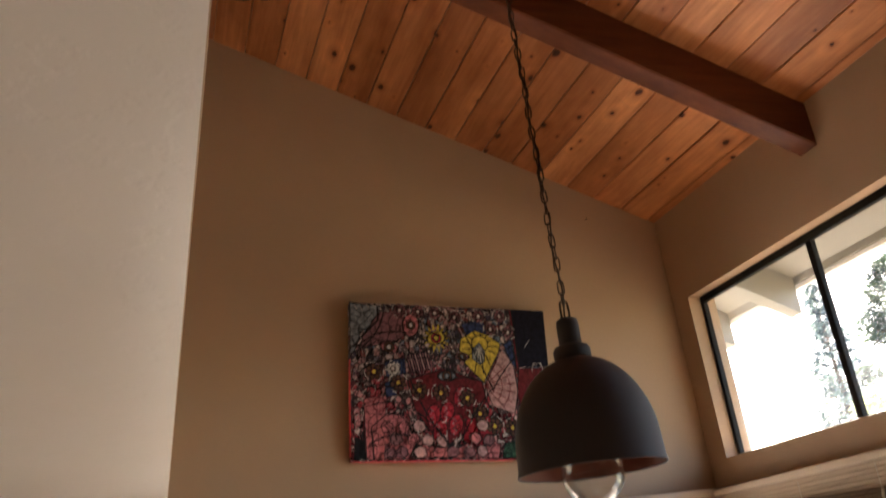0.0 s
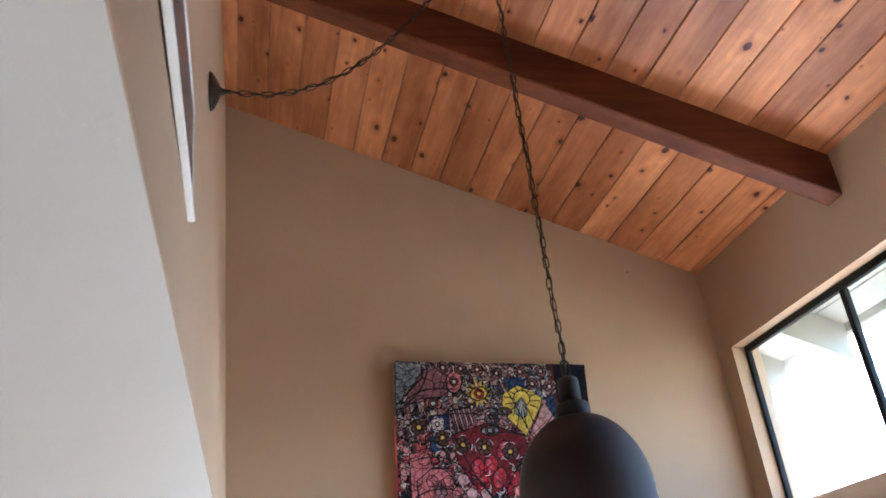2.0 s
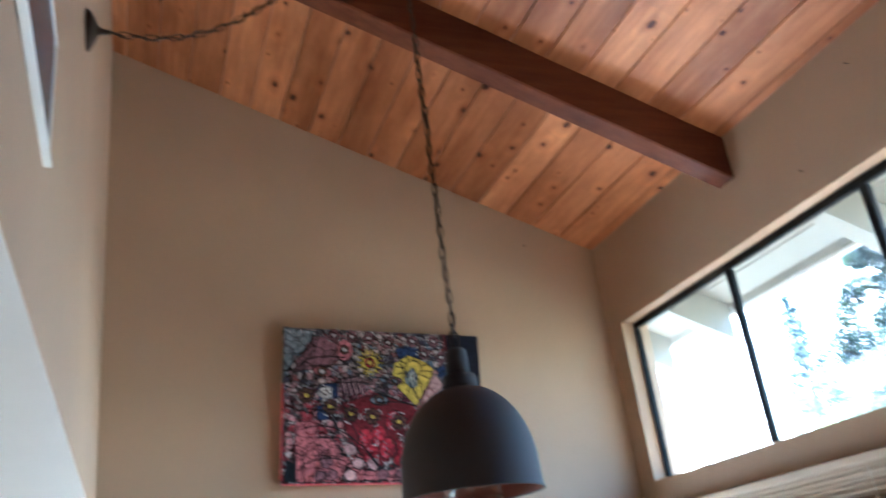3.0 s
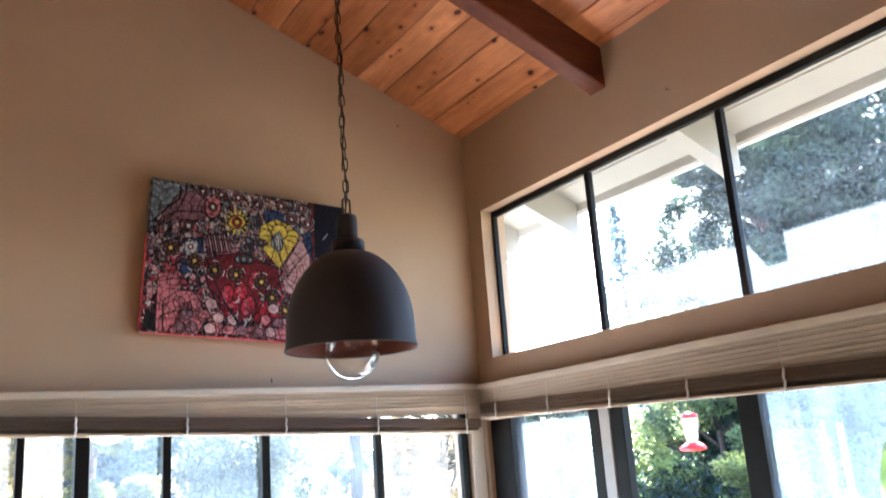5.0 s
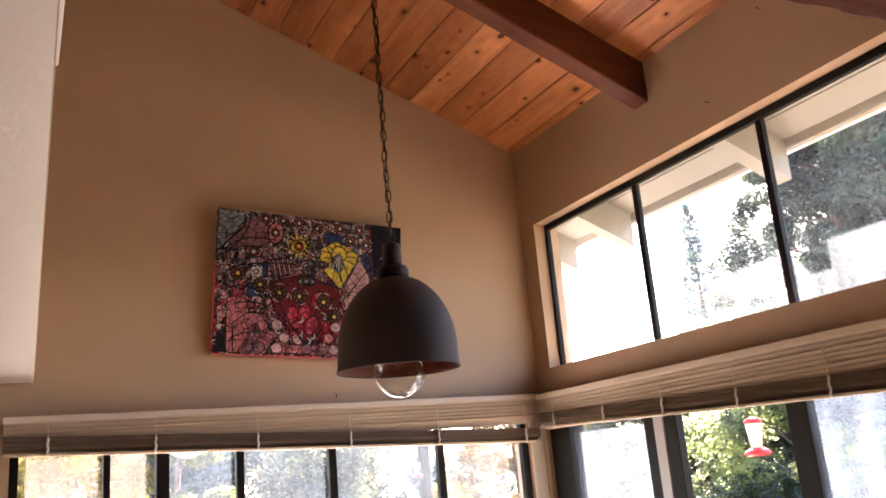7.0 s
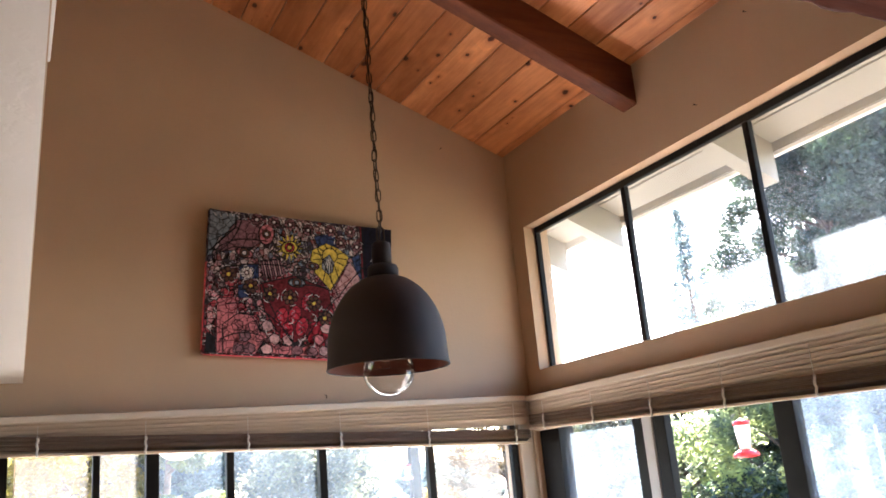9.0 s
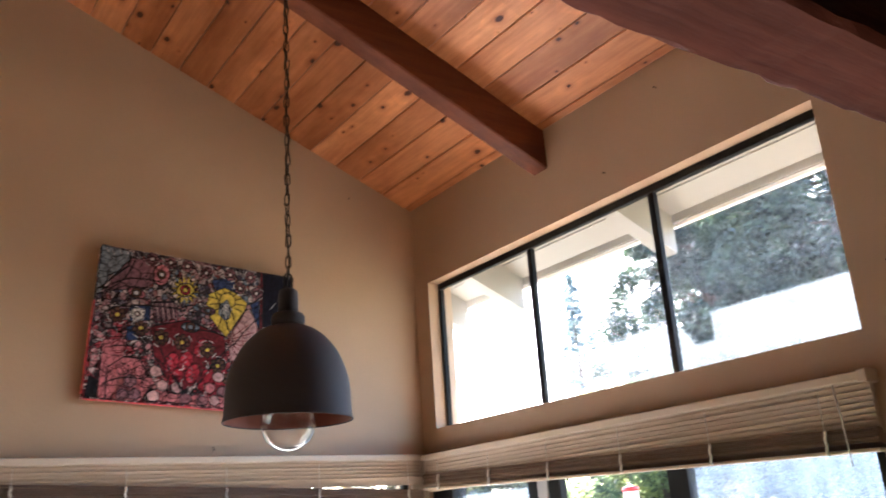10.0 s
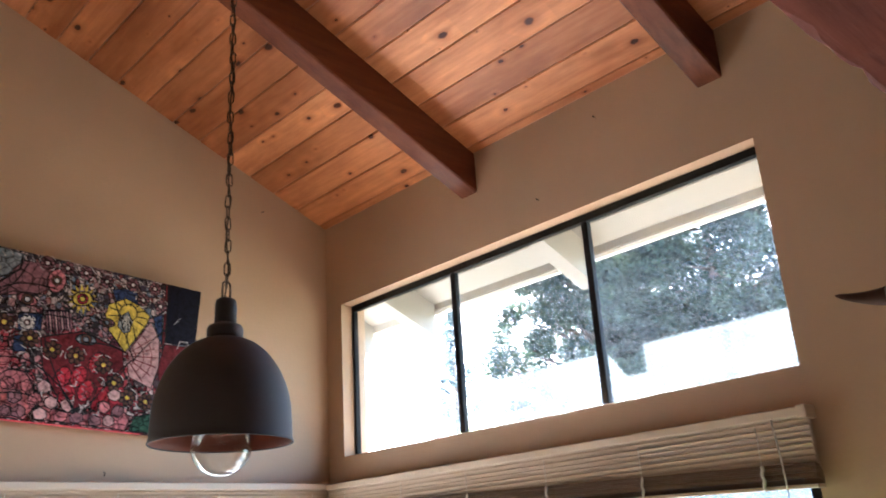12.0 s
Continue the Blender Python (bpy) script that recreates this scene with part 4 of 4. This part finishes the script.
for k in range(16):
    u, w = rp.uniform(0.3, 0.62), rp.uniform(0.68, 0.9)
    t = rp.uniform(0, 3)
    stroke([(u, w), (u + 0.02 * math.cos(t), w + 0.03 * math.sin(t)), (u + 0.03 * math.cos(t + 0.8), w + 0.05 * math.sin(t + 0.8))], 0.0035, rp.choice((WHT, BLACK, RED, GREEN)))
for k in range(20):
    u, w = rp.uniform(0.84, 0.98), rp.uniform(0.45, 0.85)
    t = rp.uniform(0, 3)
    stroke([(u, w), (u + 0.03 * math.cos(t), w + 0.03 * math.sin(t))], 0.0025, rp.choice((WHT, DKRED, MAUVE)))
stroke([(0.9, 0.43), (0.91, 0.38), (0.95, 0.375), (0.96, 0.42)], 0.003, WHT)
stroke([(0.87, 0.27), (0.9, 0.22)], 0.002, WHT)
pic.matrix_basis = Matrix.Translation((1.161, YN - 0.063, 2.673)) @ pose(0, 0, 0, 0, 3.4, 0) @ pose(0, 0, 0, 2.8, 0, 0)

# bold dark brush lines over the whole canvas
for a, b, c in (((0.0, 0.34), (0.13, 0.26), (0.16, 0.06)), ((0.02, 0.31), (0.12, 0.16), (0.30, 0.20)), ((0.16, 0.38), (0.26, 0.36), (0.40, 0.36)), ((0.04, 0.46), (0.11, 0.36), (0.20, 0.40)), ((0.06, 0.56), (0.15, 0.50), (0.26, 0.60)),
                ((0.52, 0.08), (0.60, 0.30), (0.69, 0.55)), ((0.69, 0.55), (0.60, 0.66), (0.50, 0.92)), ((0.28, 0.50), (0.34, 0.72), (0.46, 0.92)), ((0.84, 0.30), (0.74, 0.44), (0.69, 0.56)), ((0.10, 0.66), (0.22, 0.62), (0.30, 0.70)),
                ((0.16, 0.72), (0.24, 0.68), (0.28, 0.84)), ((0.30, 0.70), (0.42, 0.80), (0.46, 0.92)), ((0.40, 0.36), (0.48, 0.28), (0.56, 0.38)), ((0.44, 0.50), (0.56, 0.46), (0.66, 0.52)), ((0.08, 0.90), (0.18, 0.82), (0.28, 0.86))):
    line = []
    for k in range(13):
        f = k / 12
        line.append(tuple((1 - f) ** 2 * p + 2 * f * (1 - f) * q + f * f * r for p, q, r in zip(a, b, c)))
    stroke(line, 0.0055, BLACK)


# ---- small things on the walls ----
GREYP = mat("grey_panel_glass", (0.13, 0.135, 0.15), 0.25)
fr = empty("framed_panel", (-0.0415, 0.923, 2.648), "long grey glazed panel in a thin white frame", "wall panel")
part("panel", box_bm((0.001, -0.43, -0.11), (0.008, 0.328, 0.112)), GREYP, fr)
for lo, hi in (((0.001, -0.45, -0.12), (0.014, 0.345, -0.11)), ((0.001, -0.45, 0.112), (0.011, 0.345, 0.12)), ((0.001, 0.33, -0.109), (0.010, 0.345, 0.111)), ((0.001, -0.45, -0.109), (0.010, -0.432, 0.111))):
    part("frame_bar", box_bm(lo, hi, 0.002), WHITEF, fr)

OAK = wood("light_oak_frame", (0.30, 0.17, 0.08), (0.50, 0.31, 0.16), "x", 0.45, False)
PAPER = paint("cream_mount", (0.62, 0.54, 0.40), 0.7, 0.1, 0.08, 60)
pf = empty("picture_frame", (-0.807, YN, 1.83), "light wooden picture frame with a cream mount on the tan wall", "picture frame")
part("backing", box_bm((-0.29, -0.014, -0.265), (0.29, -0.002, 0.265)), PAPER, pf)
for lo, hi in (((-0.32, -0.026, 0.265), (0.32, -0.002, 0.295)), ((-0.32, -0.026, -0.295), (0.32, -0.002, -0.265)), ((-0.32, -0.026, -0.264), (-0.29, -0.002, 0.264)), ((0.29, -0.026, -0.264), (0.32, -0.002, 0.264))):
    part("frame_bar", box_bm(lo, hi, 0.004), OAK, pf)

for x, y, z, r in ((1.997, YN, 3.488, 0), (2.4, 1.761, 3.365, 90), (2.4, 2.089, 3.124, 90)):
    nail = lathe_bm([(0.0015, -0.002), (0.0015, 0.014), (0.0038, 0.015), (0.0038, 0.017)], 10, cap=True)
    o = tagged(part("nail", nail, IRON), "small dark nail in the tan wall", "nail", "nails in the walls")
    o.matrix_world = Matrix.Translation((x, y, z)) @ (pose(0, 0, 0, 90, 0, 0) if r == 0 else pose(0, 0, 0, 0, -90, 0))
hk = tagged(part("wall_hook", tube_bm([(0, 0.002, 0.012), (0, -0.012, 0.012), (0, -0.018, 0.004), (0, -0.012, -0.004), (0.002, -0.004, -0.002)], 0.0022, 8), IRON), "small metal hook above the blind", "hook")
hk.location = (1.268, YN, 2.155)

# horned skull on the east wall, mostly past the edge of the view
HORN = paint("dark_horn", (0.095, 0.045, 0.034), 0.4, 0.2, 0.5, 40)
BONE = paint("bleached_bone", (0.58, 0.50, 0.42), 0.6, 0.4, 0.12, 40)
LEATHER = mat("dark_thong", (0.035, 0.02, 0.014), 0.7)
FEATHER = foliage("dark_feather", (0.015, 0.01, 0.008), (0.04, 0.028, 0.02), (0.03, 0.02, 0.015), 0.15)
sk = empty("horned_skull", (XE - 0.12, 0.470, 2.318), "bleached cattle skull with dark horns and hanging feathers on the wall", "animal skull")
bm = bmesh.new()
rings = []
for k, (z, w, d) in enumerate(((0.07, 0.05, 0.03), (0.055, 0.11, 0.055), (0.0, 0.125, 0.075), (-0.07, 0.115, 0.07), (-0.15, 0.085, 0.06), (-0.25, 0.06, 0.05), (-0.36, 0.055, 0.04), (-0.42, 0.045, 0.03), (-0.435, 0.02, 0.015))):
    rings.append([bm.verts.new((d * math.cos(2 * math.pi * j / 20) + 0.04, w * math.sin(2 * math.pi * j / 20), z)) for j in range(20)])
for a, b in zip(rings, rings[1:]):
    for j in range(20):
        bm.faces.new((a[j], a[(j + 1) % 20], b[(j + 1) % 20], b[j])).smooth = True
bm.faces.new(rings[0])
bm.faces.new(rings[-1][::-1])
bmesh.ops.recalc_face_normals(bm, faces=bm.faces)
part("skull", bm, BONE, sk)
for sgn in (1, -1):
    bm = tube_bm([(0.0, sgn * 0.08, 0.022), (-0.02, sgn * 0.16, 0.022), (-0.05, sgn * 0.25, 0.022), (-0.075, sgn * 0.325, 0.024)], 0.036, 18, taper=0.72)
    part("horn_core", bm, BONE, sk)
    bm = bmesh.new()
    n = 16
    path = [Vector((-0.075 - 0.075 * f * f, sgn * (0.318 + 0.108 * f), 0.024 + 0.014 * f * f)) for f in [i / 12 for i in range(13)]]
    rr = [0.0205 * (1 - (i / 12) ** 1.35) + 0.0055 * (1 if i < 12 else 0.5) for i in range(13)]
    prev = []
    for p, r in zip(path, rr):
        cur = [bm.verts.new(p + Vector((r * math.cos(q), 0, r * math.sin(q)))) for q in [2 * math.pi * j / n for j in range(n)]]
        if prev:
            for j in range(n):
                bm.faces.new((prev[j], prev[(j + 1) % n], cur[(j + 1) % n], cur[j])).smooth = True
        else:
            bm.faces.new(cur)
        prev = cur
    bm.faces.new(prev[::-1])
    bmesh.ops.recalc_face_normals(bm, faces=bm.faces)
    part("horn", bm, HORN, sk, "dark smooth horn")
for k, (dy, ln, sway) in enumerate(((0.318, 0.145, 0.002), (0.311, 0.12, -0.016), (0.304, 0.18, -0.045))):
    a = Vector((-0.072, dy, 0.002))
    b = a + Vector((0.02, sway, -ln))
    thong = part("thong", tube_bm([a, a.lerp(b, 0.5) + Vector((0, 0.004, 0)), b], 0.0016, 6), LEATHER, sk)
    for q in (0.28, 0.34):
        part("bead", lathe_bm([(0.002, -0.004), (0.0055, -0.002), (0.0055, 0.002), (0.002, 0.004)], 12, cap=True), BONE if q > 0.3 else LEATHER, thong).location = a.lerp(b, q)
    bm = bmesh.new()
    L0, W0 = 0.095, 0.011
    left = [b + Vector((0, -W0 * math.sin(math.pi * (0.12 + 0.8 * i / 8)) + sway * 0.3 * i / 8, -L0 * i / 8)) for i in range(9)]
    mid = [b + Vector((0.003, 0.001 + sway * 0.3 * i / 8, -L0 * i / 8)) for i in range(9)]
    right = [b + Vector((0, W0 * math.sin(math.pi * (0.12 + 0.8 * i / 8)) + sway * 0.3 * i / 8, -L0 * i / 8)) for i in range(9)]
    A, B, C = [[bm.verts.new(p) for p in row] for row in (left, mid, right)]
    for i in range(8):
        bm.faces.new((A[i], B[i], B[i + 1], A[i + 1]))
        bm.faces.new((B[i], C[i], C[i + 1], B[i + 1]))
    part("feather", bm, FEATHER, thong, "dark feather")

# house plant by the door, its drooping leaves just in view
LEAFY = foliage("houseplant_leaf", (0.20, 0.30, 0.07), (0.30, 0.42, 0.12), (0.62, 0.78, 0.30), 0.7)
CLAY = paint("clay_pot", (0.36, 0.15, 0.08), 0.7, 0.2, 0.12, 60)
hp = empty("house_plant", (2.225, 1.235, 0.0), "yellow-green house plant with long drooping leaves by the sliding door", "plant")
part("pot", lathe_bm([(0.10, 0.0), (0.13, 0.24), (0.145, 0.25), (0.145, 0.29), (0.125, 0.29), (0.12, 0.25), (0.01, 0.25)], 32), CLAY, hp)
part("stem", tube_bm([(0, 0, 0.25), (0.01, 0.02, 0.8), (0.0, 0.03, 1.3), (0.0, 0.0, 1.67)], 0.012, 8, taper=0.4), LEAFY, hp)
rl = random.Random(8)
for k in range(9):
    a = 0.5 + 2 * math.pi * k / 9 + rl.uniform(-0.2, 0.2)
    reach, rise = rl.uniform(0.12, 0.175), rl.uniform(0.05, 0.09)
    bm = bmesh.new()
    rows = []
    for i in range(10):
        f = i / 9
        c = Vector((math.cos(a) * reach * (1 - (1 - f) ** 1.8), math.sin(a) * reach * (1 - (1 - f) ** 1.8), 1.672 + 0.012 * (k % 3) + rise * math.sin(f * 2.4) - 0.20 * f * f))
        wd = 0.025 * math.sin(math.pi * min(1, 0.06 + 0.94 * f)) ** 0.7
        o = Vector((-math.sin(a), math.cos(a), 0)) * wd
        rows.append([bm.verts.new(c - o + Vector((0, 0, 0.014))), bm.verts.new(c), bm.verts.new(c + o + Vector((0, 0, 0.014)))])
    for r0, r1 in zip(rows, rows[1:]):
        for j in range(2):
            bm.faces.new((r0[j], r0[j + 1], r1[j + 1], r1[j])).smooth = True
    part("leaf", bm, LEAFY, hp)

# ---- outside ----
REDP = mat("red_feeder_plastic", (0.62, 0.02, 0.025), 0.3)
NECTAR = mat("white_feeder_bottle", (0.82, 0.80, 0.78), 0.25)
GALV = paint("weathered_white_post", (0.24, 0.24, 0.235), 0.6, 0.1, 0.1, 60)


def feeder(at, label):
    f = empty("bird_feeder", at, label, "bird feeder", "bird feeders")
    part("bottle", lathe_bm([(0.03, -0.06), (0.034, -0.03), (0.042, 0.03), (0.046, 0.07), (0.044, 0.085)], 28, cap=True), NECTAR, f, "white nectar bottle")
    part("cap", lathe_bm([(0.048, 0.082), (0.05, 0.09), (0.048, 0.105), (0.02, 0.112), (0.006, 0.12)], 28, cap=True), REDP, f, "red cap")
    tray = part("base", lathe_bm([(0.03, -0.105), (0.07, -0.10), (0.078, -0.088), (0.06, -0.07), (0.038, -0.058)], 28, cap=True), REDP, f, "red feeding tray")
    for k in range(4):
        a = math.pi / 2 * k + 0.4
        o = part("feeding_port", lathe_bm([(0.014, 0), (0.012, 0.006), (0.004, 0.008)], 10, cap=True), REDP, tray)
        o.location = (0.058 * math.cos(a), 0.058 * math.sin(a), -0.078)
    part("hanging_wire", tube_bm([(0, 0, 0.115), (0.003, 0, 0.6), (0, 0, 1.15)], 0.0016, 5), IRON, f)
    return f


feeder((3.785, 3.51, 1.81), "red and white hummingbird feeder hanging outside the door")
feeder((2.31, 5.05, 1.80), "small red hummingbird feeder hanging outside the north windows").scale = (0.45, 0.45, 0.45)
post = tagged(part("porch_post", box_bm((-0.034, -0.034, 0), (0.034, 0.034, 3.2), 0.006), BRONZE), "dark square post outside the north windows", "post", kind="")
post.location = (2.43, 5.20, -0.75)
lan = empty("outdoor_lantern", (0.83, 5.0, 2.09), "round white globe lantern hanging outside the windows", "lantern")
part("globe", lathe_bm([(0.002 + 0.13 * math.sin(math.pi * k / 20), 0.115 * math.cos(math.pi * k / 20)) for k in range(21)], 32), NECTAR, lan)
part("hanger", tube_bm([(0, 0, 0.11), (0, 0, 0.6)], 0.004, 6), IRON, lan)
pp = empty("shepherd_pole", (3.99, 2.68, -0.6), "pair of pale metal poles outside the sliding door", "pole")
part("pole", tube_bm([(0, 0, 0), (0, 0, 1.6), (0.0, 0.01, 2.40)], 0.016, 10), GALV, pp)
part("pole", tube_bm([(0, 0.09, 0), (0, 0.09, 1.6), (0.0, 0.11, 2.42)], 0.008, 10), GALV, pp)

# ground that falls away from the house
GRASS = paint("dry_hillside", (0.20, 0.17, 0.10), 0.9, 0.5, 0.35, 3)


def ground_z(x, y):
    d = max(0.0, x - 3.0, y - 4.2, -3.5 - x, -3.5 - y)
    return -0.7 - 0.16 * min(d, 45) - 0.8 * (1 - math.exp(-d / 6)) + 0.25 * math.sin(x * 0.31) * math.cos(y * 0.27) * min(1, d / 8)


bm = bmesh.new()
rad = [0.0, 4, 6, 8, 11, 14, 18, 23, 30, 40, 55, 80, 130, 250, 600, 2500]
rows = []
for r in rad:
    rows.append([bm.verts.new((1 + r * math.cos(2 * math.pi * k / 64), 1 + r * math.sin(2 * math.pi * k / 64), ground_z(1 + r * math.cos(2 * math.pi * k / 64), 1 + r * math.sin(2 * math.pi * k / 64)))) for k in range(64)])
for a, b in zip(rows[1:], rows[2:]):
    for k in range(64):
        bm.faces.new((a[k], a[(k + 1) % 64], b[(k + 1) % 64], b[k])).smooth = True
bm.faces.new(rows[1])
bmesh.ops.delete(bm, geom=rows[0], context="VERTS")
structure("ground", bm, GRASS, "dry hillside falling away from the house")
# Unseen surfaces: dark deck and pale paving set how much sun bounces indoors.
DECK = wood("weathered_deck_boards", (0.11, 0.085, 0.065), (0.21, 0.17, 0.135), "y", 0.8, False)
BOUNCE_PAVING = paint("pale_bounce_paving", (0.62, 0.58, 0.52), 0.85, 0.4, 0.1, 30)
structure("deck", box_bm((XE + TH + 0.01, -3, -0.22), (4.3, 3.74, -0.14)), DECK, "unseen wooden deck, dark so that it bounces little light")
structure("pavement", box_bm((-4, YN + TH + 0.01, -0.24), (4.3, 7.2, -0.14)), BOUNCE_PAVING, "unseen pale paving added to bounce light up through the north windows")

BARK = rough_beam("tree_bark", (0.05, 0.035, 0.025), (0.14, 0.10, 0.075), "x")


def leaf_cloud(name, centres, radii, n, size, material, parent, seed, flatten=0.7, droop=0.0):
    """Many small folded leaves gathered into uneven clumps."""
    r = np.random.RandomState(seed)
    centres, radii = np.array(centres), np.array(radii)
    w = radii ** 2 / (radii ** 2).sum()
    pick = r.choice(len(centres), n, p=w)
    d = r.normal(size=(n, 3))
    d /= np.linalg.norm(d, axis=1)[:, None]
    rad_ = radii[pick] * (0.35 + 0.75 * r.rand(n) ** 0.6)
    P = centres[pick] + d * rad_[:, None] * np.array([1, 1, flatten])
    a = r.normal(size=(n, 3))
    a[:, 2] = a[:, 2] * 0.6 - droop
    a /= np.linalg.norm(a, axis=1)[:, None]
    b = np.cross(a, r.normal(size=(n, 3)))
    b /= np.linalg.norm(b, axis=1)[:, None]
    s = size * (0.6 + 0.8 * r.rand(n))[:, None]
    V = np.stack([P - a * s, P + b * s * 0.42, P + a * s, P - b * s * 0.42], axis=1).reshape(-1, 3)
    me = bpy.data.meshes.new(name)
    me.vertices.add(4 * n)
    me.vertices.foreach_set("co", V.ravel())
    me.loops.add(4 * n)
    me.loops.foreach_set("vertex_index", np.arange(4 * n))
    me.polygons.add(n)
    me.polygons.foreach_set("loop_start", np.arange(0, 4 * n, 4))
    me.polygons.foreach_set("loop_total", np.full(n, 4))
    me.update(calc_edges=True)
    me.materials.append(material)
    o = new(name, me)
    o.parent = parent
    return o


def tree(at, height, spread, material, seed, leaves, size, label, conifer=False, low=0.2, clumps=40, lean=0.0, flatten=0.6):
    r = random.Random(seed)
    z0 = ground_z(at[0], at[1])
    t = empty("tree", (at[0], at[1], z0), label, "tree")
    H = height - z0
    bm = tube_bm([(lean * f * H + 0.05 * math.sin(f * 7 + seed), 0.05 * math.cos(f * 6), -0.2 + f * H * 0.95) for f in [i / 10 for i in range(11)]], 0.035 * H ** 0.75, 10, taper=0.12)
    cs, rs = [], []
    for k in range(clumps):
        f = low + (1 - low) * (k + r.random()) / clumps
        a = k * 2.4 + r.uniform(-0.4, 0.4)
        if conifer:
            reach = spread * (1.03 - f) / (1 - low) * r.uniform(0.25, 1.0)
            rr = spread * (0.12 + 0.24 * (1 - f)) * r.uniform(0.6, 1.2) * min(1.0, (80 / clumps) ** 0.4)
        else:
            reach = spread * math.sin(math.pi * (0.18 + 0.74 * (f - low) / (1 - low))) * r.uniform(0.35, 1.0)
            rr = spread * r.uniform(0.17, 0.32) * min(1.0, (60 / clumps) ** 0.45)
        c = Vector((lean * f * H + reach * math.cos(a), reach * math.sin(a), f * H - (0.12 * reach if conifer else -0.05 * reach)))
        cs.append(c)
        rs.append(rr)
        base = Vector((lean * f * H, 0, max(0.1, f * H - (0.05 if conifer else 0.45) * reach)))
        tube_bm([base, base.lerp(c, 0.55) + Vector((0, 0, 0.06 * reach)), c], 0.014 + 0.018 * reach, 6, bm, 0.25)
    part("trunk", bm, BARK, t)
    leaf_cloud("crown", [tuple(c) for c in cs], rs, leaves, size, material, t, seed, 0.5 if conifer else flatten, 0.3 if conifer else 0.0)
    return t


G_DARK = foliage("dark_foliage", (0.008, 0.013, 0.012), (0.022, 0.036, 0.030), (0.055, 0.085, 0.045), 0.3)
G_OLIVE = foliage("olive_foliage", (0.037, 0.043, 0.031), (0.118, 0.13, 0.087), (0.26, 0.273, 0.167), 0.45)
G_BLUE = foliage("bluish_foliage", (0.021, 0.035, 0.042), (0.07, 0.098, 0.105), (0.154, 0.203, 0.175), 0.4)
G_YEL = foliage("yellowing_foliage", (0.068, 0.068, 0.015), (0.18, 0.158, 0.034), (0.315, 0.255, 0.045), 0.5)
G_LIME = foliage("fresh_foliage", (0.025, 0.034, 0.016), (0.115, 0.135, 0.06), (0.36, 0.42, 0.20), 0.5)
# Paler and bluer: distance haze put into the leaf colour.
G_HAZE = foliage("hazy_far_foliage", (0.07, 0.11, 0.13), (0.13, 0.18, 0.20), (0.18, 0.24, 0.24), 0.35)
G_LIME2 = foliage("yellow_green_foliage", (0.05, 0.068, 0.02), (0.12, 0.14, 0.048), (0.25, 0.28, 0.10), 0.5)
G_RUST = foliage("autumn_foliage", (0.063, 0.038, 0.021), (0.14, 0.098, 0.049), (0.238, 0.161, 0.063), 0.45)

# north side
tree((4.6, 14.0), 2.75, 2.2, G_OLIVE, 11, 50000, 0.05, "rounded grey-green tree on the slope below the windows", clumps=50)
tree((2.2, 13.5), 2.9, 1.7, G_BLUE, 12, 40000, 0.055, "bluish-green tree on the slope", clumps=40)
tree((1.30, 8.3), 3.2, 0.62, G_LIME2, 13, 22000, 0.034, "bright yellow-green young tree near the windows", clumps=26)
tree((0.45, 8.6), 2.3, 1.2, G_YEL, 14, 30000, 0.036, "yellowing bushy tree outside the windows", clumps=30)
tree((-0.4, 12.5), 2.6, 2.2, G_OLIVE, 15, 34000, 0.055, "broad grey-green tree on the slope", clumps=36)
tree((9.4, 19.0), 1.9, 2.6, G_BLUE, 16, 16000, 0.12, "hazy blue-green tree far down the slope", clumps=36)
tree((5.8, 9.6), 3.0, 1.25, G_RUST, 17, 30000, 0.04, "rust and gold autumn tree outside the corner", clumps=36)
tree((7.4, 24.0), 1.3, 2.8, G_BLUE, 18, 14000, 0.14, "far bluish tree on the slope", clumps=36)
# east side
tree((11.8, 14.2), 3.3, 2.9, G_OLIVE, 21, 44000, 0.08, "grey-green tree behind the door", clumps=90, low=0.12)
tree((11.6, 10.2), 3.9, 2.3, G_LIME, 22, 50000, 0.055, "sunlit green tree beyond the feeder", clumps=46, low=0.1)
tree((15.5, 12.4), 5.6, 3.9, G_LIME, 23, 110000, 0.07, "sunlit evergreen tree beyond the deck", True, 0.08, 60)
tree((12.0, 6.6), 3.4, 2.4, G_BLUE, 24, 34000, 0.07, "blue-green tree beyond the door", clumps=40, low=0.1)
tree((15.4, 11.5), 9.0, 3.0, G_DARK, 25, 210000, 0.05, "tall dark broad evergreen with layered boughs", False, 0.2, 240, 0.0, 0.8)
tree((13.6, 7.3), 10.2, 5.0, G_DARK, 26, 320000, 0.052, "tall dark evergreen close to the house", True, 0.15, 170)
tree((27.6, 28.6), 12.9, 3.1, G_HAZE, 27, 14000, 0.11, "slender far conifer against the bright sky", True, 0.3, 280)
tree((8.3, 6.5), 1.7, 1.3, G_LIME2, 28, 24000, 0.04, "bright green shrub beside the deck", clumps=30, low=0.1)

# far woods down the valley
rw = np.random.RandomState(4)
cs, rs = [], []
for k in range(420):
    a = rw.uniform(-0.9, 2.6)
    d = rw.uniform(32, 75)
    x, y = d * math.cos(a), d * math.sin(a)
    rs.append(rw.uniform(1.3, 3.0))
    cs.append((x, y, ground_z(x, y) + rs[-1] * rw.uniform(0.5, 2.2)))
far = leaf_cloud("far_woods", cs, rs, 60000, 0.30, G_BLUE, None, 31, 1.0)
tagged(far, "hazy blue-green woods down the valley", "woods", kind="stuff")
